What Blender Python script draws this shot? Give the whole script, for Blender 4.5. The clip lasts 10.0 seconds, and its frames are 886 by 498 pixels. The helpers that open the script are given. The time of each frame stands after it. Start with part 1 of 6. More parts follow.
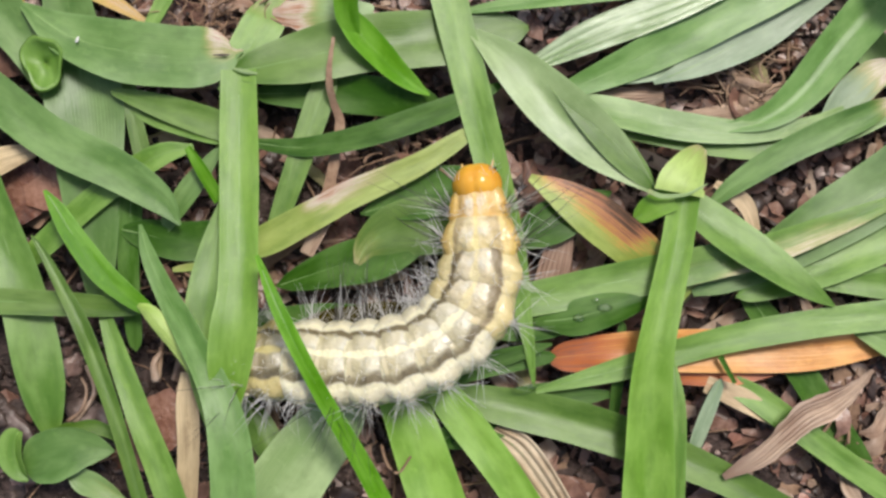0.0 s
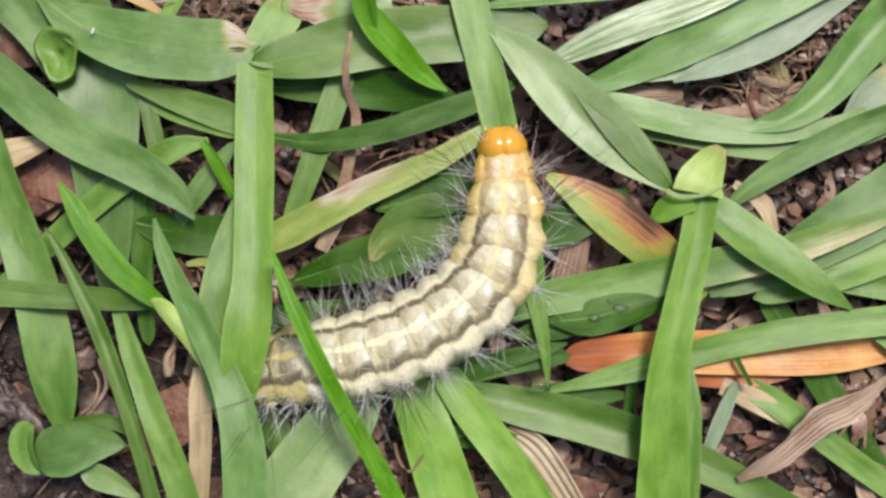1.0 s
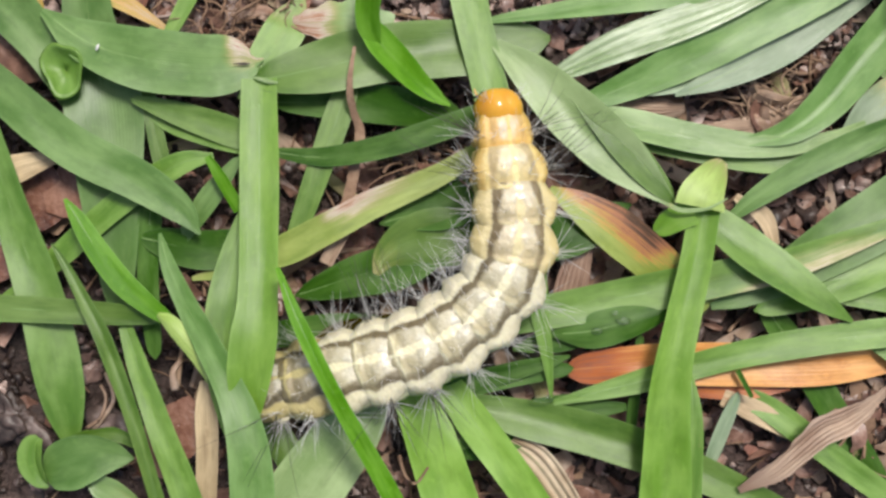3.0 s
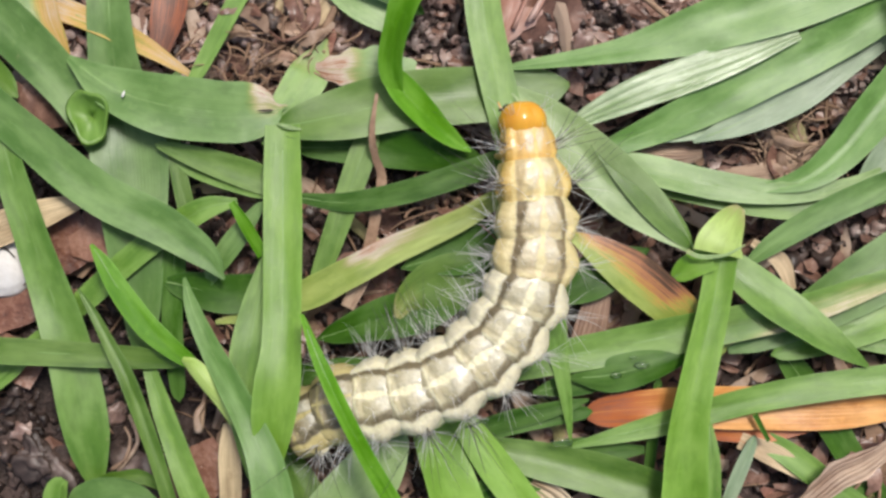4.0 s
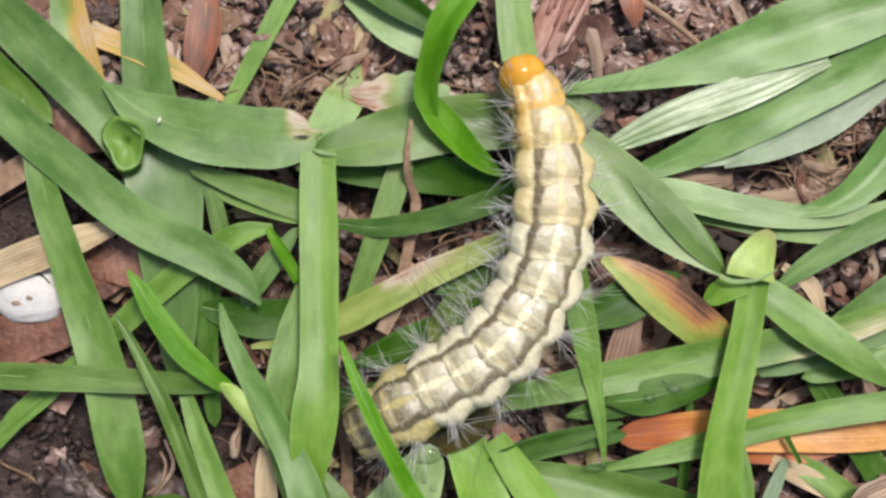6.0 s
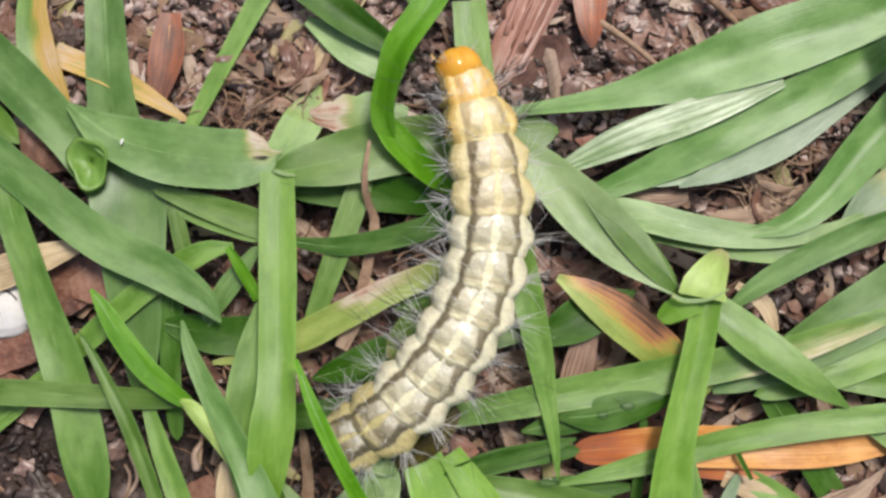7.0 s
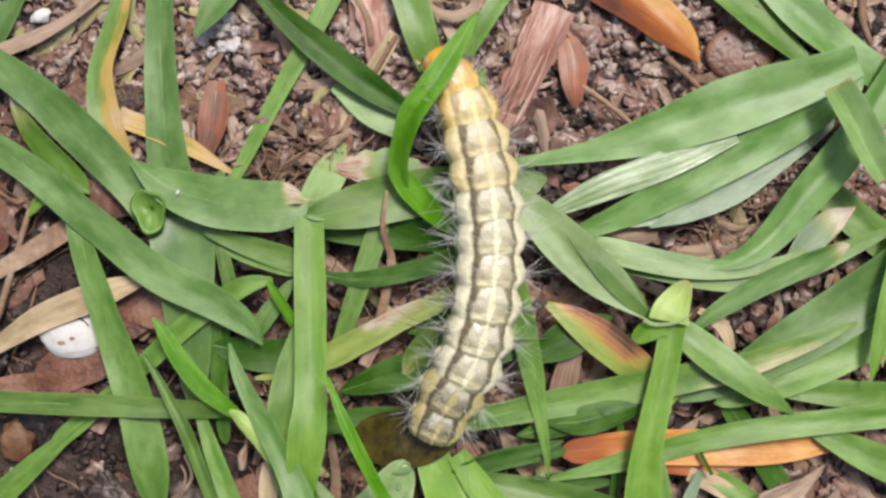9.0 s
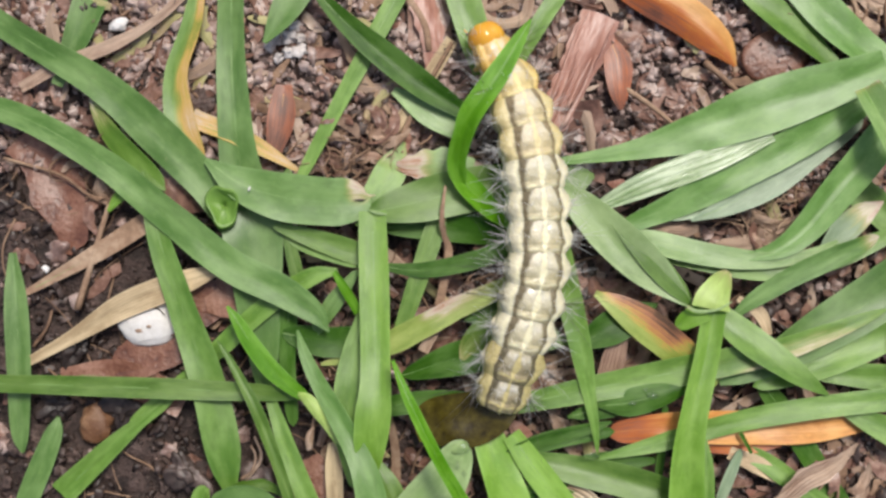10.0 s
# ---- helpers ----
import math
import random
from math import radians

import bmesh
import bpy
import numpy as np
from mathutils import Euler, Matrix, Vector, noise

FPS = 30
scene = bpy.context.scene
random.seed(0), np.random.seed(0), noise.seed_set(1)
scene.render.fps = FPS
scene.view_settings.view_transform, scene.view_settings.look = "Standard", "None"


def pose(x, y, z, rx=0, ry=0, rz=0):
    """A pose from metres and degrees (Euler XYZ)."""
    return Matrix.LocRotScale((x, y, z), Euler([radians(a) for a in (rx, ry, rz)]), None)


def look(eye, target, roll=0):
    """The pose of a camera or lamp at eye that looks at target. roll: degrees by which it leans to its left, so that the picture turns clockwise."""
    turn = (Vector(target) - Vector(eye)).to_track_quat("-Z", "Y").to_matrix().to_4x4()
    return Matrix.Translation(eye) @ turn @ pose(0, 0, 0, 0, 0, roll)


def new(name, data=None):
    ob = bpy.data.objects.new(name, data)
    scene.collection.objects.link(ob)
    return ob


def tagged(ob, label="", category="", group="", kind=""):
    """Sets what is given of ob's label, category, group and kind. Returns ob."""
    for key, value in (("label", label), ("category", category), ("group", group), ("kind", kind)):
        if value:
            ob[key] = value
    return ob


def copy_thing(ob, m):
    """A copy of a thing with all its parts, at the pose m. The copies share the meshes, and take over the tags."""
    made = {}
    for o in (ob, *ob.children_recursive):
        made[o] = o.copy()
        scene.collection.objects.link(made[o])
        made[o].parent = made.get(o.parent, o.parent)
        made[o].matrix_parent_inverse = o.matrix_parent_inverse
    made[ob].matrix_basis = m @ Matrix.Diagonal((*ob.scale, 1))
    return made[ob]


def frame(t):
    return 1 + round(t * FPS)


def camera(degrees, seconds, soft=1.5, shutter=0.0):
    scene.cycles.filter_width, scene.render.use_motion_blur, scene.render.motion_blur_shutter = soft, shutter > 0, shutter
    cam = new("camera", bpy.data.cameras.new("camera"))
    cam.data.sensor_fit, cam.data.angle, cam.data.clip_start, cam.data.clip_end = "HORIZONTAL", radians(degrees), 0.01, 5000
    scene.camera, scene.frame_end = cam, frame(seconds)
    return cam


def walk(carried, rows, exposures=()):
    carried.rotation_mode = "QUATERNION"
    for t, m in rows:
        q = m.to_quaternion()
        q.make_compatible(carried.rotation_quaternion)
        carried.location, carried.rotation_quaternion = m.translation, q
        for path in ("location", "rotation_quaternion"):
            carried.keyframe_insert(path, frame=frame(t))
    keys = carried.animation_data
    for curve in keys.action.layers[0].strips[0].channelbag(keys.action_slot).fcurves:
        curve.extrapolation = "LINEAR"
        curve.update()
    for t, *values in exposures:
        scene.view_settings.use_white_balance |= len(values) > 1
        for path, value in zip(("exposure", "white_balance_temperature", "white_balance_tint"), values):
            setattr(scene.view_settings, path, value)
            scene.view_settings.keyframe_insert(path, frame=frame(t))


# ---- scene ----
MM = 0.001

cam = camera(43.81, 10.0, 2.75)
walk(cam, [
    (0, pose(0.00000, 0.00000, 0.06885, 4.13, -0.78, -0.03)),
    (0.1, pose(0.00083, 0.00015, 0.06872, 3.91, -0.73, -0.04)),
    (0.2, pose(0.00129, 0.00003, 0.06861, 3.66, -0.63, -0.04)),
    (0.3, pose(0.00172, 0.00052, 0.06853, 3.49, -0.52, -0.06)),
    (0.4, pose(0.00197, 0.00144, 0.06849, 3.38, -0.38, -0.07)),
    (0.5, pose(0.00216, 0.00193, 0.06843, 3.22, -0.23, -0.08)),
    (0.6, pose(0.00183, 0.00196, 0.06842, 3.29, -0.33, 0.07)),
    (0.7, pose(0.00102, 0.00155, 0.06842, 3.32, -0.36, 0.23)),
    (0.8, pose(-0.00021, 0.00039, 0.06841, 3.24, -0.34, 0.41)),
    (0.9, pose(-0.00069, 0.00065, 0.06843, 3.35, -0.41, 0.56)),
    (1, pose(-0.00063, 0.00070, 0.06840, 3.42, -0.56, 0.71)),
    (1.1, pose(-0.00082, 0.00036, 0.06845, 3.27, -0.63, 0.71)),
    (1.2, pose(-0.00145, 0.00043, 0.06855, 3.19, -0.64, 0.71)),
    (1.3, pose(-0.00160, 0.00113, 0.06865, 3.18, -0.70, 0.69)),
    (1.4, pose(-0.00139, 0.00153, 0.06872, 3.13, -0.82, 0.67)),
    (1.5, pose(-0.00172, 0.00156, 0.06880, 3.04, -0.87, 0.67)),
    (1.6, pose(-0.00281, 0.00139, 0.06890, 3.26, -0.74, 0.67)),
    (1.7, pose(-0.00365, 0.00096, 0.06897, 3.45, -0.65, 0.66)),
    (1.8, pose(-0.00403, 0.00040, 0.06901, 3.61, -0.62, 0.66)),
    (1.9, pose(-0.00334, 0.00014, 0.06900, 3.80, -0.74, 0.64)),
    (2, pose(-0.00229, -0.00026, 0.06896, 3.97, -0.91, 0.61)),
    (2.2, pose(-0.00123, -0.00039, 0.06887, 3.64, -0.59, 0.68)),
    (3.3, pose(-0.00107, 0.00300, 0.06903, 2.63, -0.79, 0.48)),
    (3.4, pose(-0.00190, 0.00261, 0.06902, 3.00, -0.82, 0.46)),
    (3.5, pose(-0.00277, 0.00205, 0.06900, 3.35, -0.85, 0.43)),
    (3.6, pose(-0.00388, 0.00207, 0.06890, 3.29, -0.80, 0.65)),
    (3.8, pose(-0.00352, 0.00465, 0.06949, 3.22, -0.68, 0.65)),
    (3.9, pose(-0.00300, 0.00517, 0.06973, 3.08, -0.68, 0.66)),
    (4, pose(-0.00236, 0.00490, 0.06993, 2.83, -0.69, 0.67)),
    (4.1, pose(-0.00245, 0.00424, 0.06978, 2.82, -0.84, 0.69)),
    (4.2, pose(-0.00292, 0.00352, 0.06966, 2.81, -0.93, 0.71)),
    (4.3, pose(-0.00390, 0.00325, 0.06958, 2.86, -0.96, 0.73)),
    (4.4, pose(-0.00439, 0.00318, 0.06949, 2.94, -1.04, 0.75)),
    (4.5, pose(-0.00454, 0.00309, 0.06937, 3.01, -1.18, 0.76)),
    (4.6, pose(-0.00461, 0.00319, 0.06948, 3.00, -1.20, 0.74)),
    (4.7, pose(-0.00473, 0.00319, 0.06958, 2.98, -1.22, 0.73)),
    (4.8, pose(-0.00481, 0.00328, 0.06968, 2.97, -1.25, 0.71)),
    (4.9, pose(-0.00500, 0.00333, 0.06979, 2.95, -1.25, 0.70)),
    (5, pose(-0.00518, 0.00376, 0.06992, 2.99, -1.26, 0.68)),
    (5.1, pose(-0.00526, 0.00450, 0.07007, 2.92, -1.20, 0.69)),
    (5.2, pose(-0.00537, 0.00525, 0.07022, 2.85, -1.14, 0.69)),
    (5.3, pose(-0.00531, 0.00548, 0.07035, 2.71, -1.11, 0.70)),
    (5.4, pose(-0.00519, 0.00621, 0.07049, 2.64, -1.08, 0.70)),
    (5.5, pose(-0.00510, 0.00670, 0.07062, 2.53, -1.05, 0.71)),
    (5.7, pose(-0.00547, 0.00616, 0.07036, 3.11, -1.46, 0.59)),
    (6.8, pose(-0.00419, 0.00664, 0.07065, 1.91, -1.06, 0.51)),
    (6.9, pose(-0.00312, 0.00714, 0.07120, 1.84, -0.72, 0.62)),
    (7, pose(-0.00156, 0.00869, 0.07175, 1.90, -0.44, 0.71)),
    (7.2, pose(-0.00070, 0.00739, 0.07183, 2.00, -0.69, 0.71)),
    (7.3, pose(-0.00124, 0.00648, 0.07192, 2.02, -0.67, 0.72)),
    (7.4, pose(-0.00235, 0.00661, 0.07170, 2.09, -0.59, 0.60)),
    (7.5, pose(-0.00281, 0.00696, 0.07221, 2.38, -0.55, 0.71)),
    (7.6, pose(-0.00366, 0.00740, 0.07229, 2.39, -0.61, 0.71)),
    (7.7, pose(-0.00436, 0.00750, 0.07235, 2.35, -0.69, 0.72)),
    (7.8, pose(-0.00554, 0.00778, 0.07244, 2.34, -0.70, 0.73)),
    (8, pose(-0.00632, 0.00822, 0.07254, 2.30, -0.95, 0.73)),
    (8.2, pose(-0.00550, 0.00849, 0.07378, 1.95, -0.76, 0.72)),
    (8.3, pose(-0.00507, 0.00876, 0.07440, 1.79, -0.67, 0.71)),
    (8.5, pose(-0.00288, 0.01037, 0.07561, 1.62, -0.68, 0.67)),
    (8.6, pose(-0.00230, 0.01071, 0.07735, 1.64, -0.69, 0.61)),
    (8.7, pose(-0.00192, 0.01081, 0.07910, 1.63, -0.67, 0.55)),
    (8.8, pose(-0.00135, 0.01110, 0.08084, 1.65, -0.68, 0.49)),
    (9, pose(-0.00213, 0.01110, 0.08442, 1.61, -0.40, 0.39)),
    (9.2, pose(-0.00266, 0.01071, 0.08630, 2.06, -0.65, 0.35)),
    (9.3, pose(-0.00311, 0.01051, 0.08724, 2.28, -0.74, 0.33)),
    (9.5, pose(-0.00446, 0.00973, 0.08915, 2.67, -0.85, 0.29)),
    (9.7, pose(-0.00572, 0.00918, 0.08937, 2.60, -0.70, 0.27)),
    (9.8, pose(-0.00669, 0.00912, 0.08949, 2.60, -0.56, 0.26)),
    (10, pose(-0.00684, 0.00886, 0.08967, 2.57, -0.60, 0.23)),
], exposures=[(0, 0.1), (10, 0.1)])

# ---- light ----
world = bpy.data.worlds.new("sky")
world.use_nodes = True
scene.world = world
sky = world.node_tree.nodes.new("ShaderNodeTexSky")
sky.sky_type, sky.sun_disc = "NISHITA", False
sky.sun_elevation, sky.sun_rotation = radians(62), radians(20)
sky.air_density, sky.dust_density, sky.ozone_density = 1.0, 4.0, 1.0
world.node_tree.links.new(sky.outputs[0], world.node_tree.nodes["Background"].inputs[0])
world.node_tree.nodes["Background"].inputs[1].default_value = 0.112

sun_data = bpy.data.lights.new("sun", "SUN")
sun_data.energy, sun_data.angle, sun_data.color = 2.5, radians(14), (1.0, 0.96, 0.9)
sun = new("sun", sun_data)
sun.matrix_world = look((0.03, 0.05, 0.12), (0, 0, 0))


# ---- materials ----
class Nodes:
    """A small wrapper to write node materials briefly."""

    def __init__(self, name, rough=0.5, spec=0.5):
        self.mat = bpy.data.materials.new(name)
        self.mat.use_nodes = True
        self.tree = self.mat.node_tree
        self.bsdf = self.tree.nodes["Principled BSDF"]
        self.bsdf.inputs["Roughness"].default_value = rough
        self.bsdf.inputs["Specular IOR Level"].default_value = spec

    def add(self, kind, **values):
        node = self.tree.nodes.new("ShaderNode" + kind)
        for key, value in values.items():
            node.inputs[key.replace("_", " ")].default_value = value
        return node

    def link(self, a, b):
        self.tree.links.new(a, b)

    def math(self, op, a, b=0.0, c=None):
        node = self.tree.nodes.new("ShaderNodeMath")
        node.operation = op
        for n, value in enumerate((a, b) if c is None else (a, b, c)):
            if isinstance(value, (int, float)):
                node.inputs[n].default_value = value
            else:
                self.link(value, node.inputs[n])
        return node.outputs[0]

    def coords(self, which="Object"):
        return self.tree.nodes.new("ShaderNodeTexCoord").outputs[which]

    def noise(self, vector, scale, detail=3.0, rough=0.55):
        node = self.add("TexNoise", Scale=scale, Detail=detail, Roughness=rough)
        self.link(vector, node.inputs["Vector"])
        return node.outputs["Fac"]

    def ramp(self, fac, stops):
        node = self.tree.nodes.new("ShaderNodeValToRGB")
        while len(node.color_ramp.elements) < len(stops):
            node.color_ramp.elements.new(0.5)
        for element, (at, colour) in zip(node.color_ramp.elements, stops):
            element.position, element.color = at, (*colour, 1)
        self.link(fac, node.inputs[0])
        return node.outputs[0]

    def mix(self, fac, a, b, how="MIX"):
        node = self.tree.nodes.new("ShaderNodeMix")
        node.data_type, node.blend_type = "RGBA", how
        for socket, value in ((node.inputs[0], fac), (node.inputs[6], a), (node.inputs[7], b)):
            if isinstance(value, tuple):
                socket.default_value = (*value, 1)
            elif isinstance(value, (int, float)):
                socket.default_value = value
            else:
                self.link(value, socket)
        return node.outputs[2]

    def bump(self, height, strength, distance):
        node = self.add("Bump", Strength=strength, Distance=distance)
        self.link(height, node.inputs["Height"])
        self.link(node.outputs[0], self.bsdf.inputs["Normal"])
        return node.outputs[0]

    def colour(self, value):
        self.link(value, self.bsdf.inputs["Base Color"])

    def through_light(self, colour, share):
        """Lets a share of the light through, as a thin leaf does."""
        leaf, mixer = self.add("BsdfTranslucent"), self.add("MixShader")
        mixer.inputs[0].default_value = share
        self.link(colour, leaf.inputs[0])
        self.link(self.bsdf.outputs[0], mixer.inputs[1])
        self.link(leaf.outputs[0], mixer.inputs[2])
        self.link(mixer.outputs[0], self.tree.nodes["Material Output"].inputs[0])


def grass(name, dark, light, rough=0.38, veins=23.0, spec=0.55, share=0.22, ribbed=0.07, relief=0.15, dead=None):
    """Grass blade: fine parallel veins, pale patches of painted sheen, blotches, and withering by the 'dry' value of
    the mesh.
    """
    n = Nodes(name, rough, spec)
    split = n.add("SeparateXYZ")
    n.link(n.add("UVMap").outputs[0], split.inputs[0])
    along, across = split.outputs[0], split.outputs[1]
    chance = n.math("MULTIPLY", n.tree.nodes.new("ShaderNodeObjectInfo").outputs["Random"], 50)

    def pulled(a, b):
        pull = n.add("CombineXYZ")
        n.link(n.math("MULTIPLY", along, a), pull.inputs[0])
        n.link(n.math("MULTIPLY", across, b), pull.inputs[1])
        n.link(chance, pull.inputs[2])
        return pull.outputs[0]

    streak = n.noise(pulled(0.16, 9.0), 1.6, 5, 0.65)
    broad = n.noise(pulled(0.22, 0.9), 1.0, 3)
    place = n.coords("Object")
    blotch, speck = n.noise(place, 330, 4), n.noise(place, 1700, 2)
    base = n.mix(n.ramp(n.math("ADD", n.math("MULTIPLY", streak, 0.22), n.math("MULTIPLY", broad, 0.78)),
                        [(0.34, (0, 0, 0)), (0.66, (1, 1, 1))]), dark, light)
    line = n.math("POWER", n.math("ABSOLUTE", n.math("SINE", n.math("ADD", n.math("MULTIPLY", across, veins * 1.57), n.math("MULTIPLY", broad, 1.2)))), 3)
    base = n.mix(n.math("MULTIPLY", line, ribbed), base, tuple(0.5 * v for v in dark))
    # Whitish sky sheen put into the base colour as broad pale patches
    sheen_tint = n.ramp(n.math("ADD", n.math("MULTIPLY", broad, 0.5), n.math("MULTIPLY", blotch, 0.5)), [(0.44, (0, 0, 0)), (0.62, (0.7, 0.7, 0.7))])
    base = n.mix(sheen_tint, base, (1.12 * light[0] + 0.06, 1.12 * light[1] + 0.06, 1.1 * light[2] + 0.045))
    base = n.mix(n.ramp(speck, [(0.58, (0, 0, 0)), (0.72, (0.3, 0.3, 0.3))]), base, (1.2 * light[0] + 0.03, 1.2 * light[1] + 0.03, 1.2 * light[2] + 0.015))
    worn = n.ramp(n.noise(place, 620, 5, 0.7), [(0.68, (0, 0, 0)), (0.76, (0.55, 0.55, 0.55))])
    base = n.mix(worn, base, (0.34, 0.33, 0.14))
    dim = n.ramp(n.noise(pulled(0.55, 2.2), 1.0, 4, 0.6), [(0.30, (0.34, 0.34, 0.34)), (0.52, (0, 0, 0))])
    scuff = n.ramp(n.noise(pulled(0.7, 11.0), 1.0, 5, 0.7), [(0.62, (0, 0, 0)), (0.74, (0.3, 0.3, 0.3))])
    base = n.mix(scuff, base, tuple(min(1, 1.15 * v + 0.07) for v in light))
    base = n.mix(dim, base, tuple(0.62 * v for v in dark))
    tone = n.ramp(n.math("FRACT", n.math("MULTIPLY", chance, 0.37)), [(0.0, (0.84, 0.85, 0.84)), (1.0, (1.1, 1.09, 1.14))])
    base = n.mix(1.0, base, tone, "MULTIPLY")
    rim = n.math("MULTIPLY", n.math("POWER", n.math("ABSOLUTE", across), 14), n.math("MULTIPLY", blotch, 0.7))
    base = n.mix(rim, base, tuple(min(1, 1.25 * v + 0.09) for v in light))
    dry = n.tree.nodes.new("ShaderNodeAttribute")
    dry.attribute_name = "dry"
    amount = n.math("ADD", dry.outputs["Fac"], n.math("MULTIPLY", n.math("ADD", n.math("SUBTRACT", blotch, 0.5), n.math("MULTIPLY", n.math("SUBTRACT", streak, 0.5), 1.5)),
                                                      n.math("MULTIPLY", n.math("MINIMUM", dry.outputs["Fac"], 0.5), 2.3)))
    dead = n.ramp(amount, dead or [(0.12, (0.28, 0.35, 0.07)), (0.32, (0.52, 0.48, 0.22)), (0.54, (0.74, 0.65, 0.53)), (0.78, (0.48, 0.20, 0.09)), (1.0, (0.16, 0.07, 0.04))])
    base = n.mix(n.ramp(amount, [(0.04, (0, 0, 0)), (0.3, (1, 1, 1))]), base, dead)
    n.colour(base)
    n.link(n.math("ADD", n.math("MULTIPLY", broad, 0.3), rough - 0.15), n.bsdf.inputs["Roughness"])
    n.bump(n.math("ADD", n.math("MULTIPLY", line, -ribbed * 1.3), n.math("ADD", n.math("MULTIPLY", streak, 0.3), n.math("MULTIPLY", blotch, 0.6))), relief * 2, 0.00016)
    n.through_light(base, share)
    return n.mat


GREEN = grass("leaf_green", (0.118, 0.26, 0.027), (0.195, 0.36, 0.052))
BRIGHT = grass("leaf_bright_green", (0.175, 0.38, 0.024), (0.26, 0.48, 0.052), share=0.3)
VIVID = grass("leaf_vivid_green", (0.10, 0.31, 0.004), (0.165, 0.41, 0.013), share=0.3, spec=0.25)
BLUISH = grass("leaf_bluish_green", (0.090, 0.205, 0.034), (0.158, 0.295, 0.066), rough=0.42)
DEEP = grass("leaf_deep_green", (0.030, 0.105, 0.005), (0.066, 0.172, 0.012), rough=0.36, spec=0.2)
PALE = grass("leaf_pale_underside", (0.205, 0.365, 0.09), (0.31, 0.47, 0.165), rough=0.32)
SILVER = grass("leaf_silvery_underside", (0.27, 0.42, 0.135), (0.40, 0.54, 0.235), rough=0.34)
RIBBED = grass("leaf_ribbed_shiny", (0.27, 0.43, 0.14), (0.56, 0.68, 0.42), rough=0.22, veins=4, spec=0.9, ribbed=0.3, relief=0.3)
YELLOWISH = grass("leaf_yellow_green", (0.26, 0.37, 0.06), (0.38, 0.47, 0.10))
STRIPED = grass("leaf_straw_striped", (0.50, 0.35, 0.20), (0.78, 0.64, 0.44), rough=0.5, veins=4.5, share=0.1, ribbed=0.7, relief=0.35)
STRAW = grass("leaf_straw", (0.44, 0.31, 0.16), (0.66, 0.51, 0.30), rough=0.55, veins=9, share=0.12, ribbed=0.3)
RUST = grass("leaf_rust", (0.56, 0.20, 0.032), (0.75, 0.37, 0.085), rough=0.38, veins=11, share=0.15,
             dead=[(0.1, (0.60, 0.24, 0.05)), (0.5, (0.52, 0.14, 0.03)), (0.75, (0.36, 0.125, 0.065)), (1.0, (0.15, 0.07, 0.045))])
MINT = grass("leaf_mint_green", (0.125, 0.28, 0.046), (0.20, 0.37, 0.092), rough=0.36, spec=0.5)
# Darker copy of the leaf green; the shade low on the left is in its colour
SHADED_GREEN = grass("leaf_green_shaded", (0.10, 0.225, 0.026), (0.155, 0.295, 0.045))
GREYISH = grass("leaf_grey_green", (0.25, 0.37, 0.20), (0.38, 0.49, 0.31), rough=0.4)
OLIVE = grass("leaf_olive_green", (0.088, 0.195, 0.018), (0.145, 0.27, 0.033))
LIME = grass("leaf_lime", (0.35, 0.53, 0.09), (0.49, 0.65, 0.17), share=0.3)
HUSK = grass("leaf_husk_brown", (0.32, 0.19, 0.12), (0.60, 0.43, 0.30), rough=0.5, veins=7, share=0.1, ribbed=0.4, relief=0.3,
             dead=[(0.1, (0.48, 0.36, 0.27)), (0.5, (0.36, 0.23, 0.16)), (1.0, (0.16, 0.085, 0.055))])
WITHERED = grass("leaf_withering", (0.27, 0.38, 0.06), (0.39, 0.48, 0.10),
                 dead=[(0.1, (0.34, 0.39, 0.07)), (0.3, (0.62, 0.46, 0.10)), (0.48, (0.60, 0.30, 0.09)), (0.7, (0.50, 0.21, 0.11)), (0.88, (0.24, 0.12, 0.06)), (1.0, (0.12, 0.07, 0.04))])
EDGED = grass("leaf_green_with_withered_edge", (0.11, 0.25, 0.022), (0.20, 0.36, 0.06),
              dead=[(0.1, (0.34, 0.39, 0.07)), (0.3, (0.62, 0.42, 0.09)), (0.48, (0.68, 0.44, 0.16)), (0.7, (0.70, 0.58, 0.42)), (1.0, (0.36, 0.22, 0.14))])


def earthy(name, stops, scale, rough=0.85, spec=0.3, bump=0.5, depth=0.0004, pull=(1, 1, 1)):
    n = Nodes(name, rough, spec)
    place = n.add("Mapping")
    n.link(n.coords("Object"), place.inputs[0])
    place.inputs["Scale"].default_value = pull
    info = n.tree.nodes.new("ShaderNodeObjectInfo").outputs["Random"]
    coarse, fine = n.noise(place.outputs[0], scale, 5, 0.65), n.noise(place.outputs[0], scale * 7, 3)
    mixed = n.math("ADD", n.math("MULTIPLY", coarse, 0.7), n.math("MULTIPLY", fine, 0.3))
    mixed = n.math("ADD", mixed, n.math("MULTIPLY", n.math("SUBTRACT", info, 0.5), 0.16))
    n.colour(n.ramp(mixed, stops))
    n.bump(mixed, bump, depth)
    return n.mat


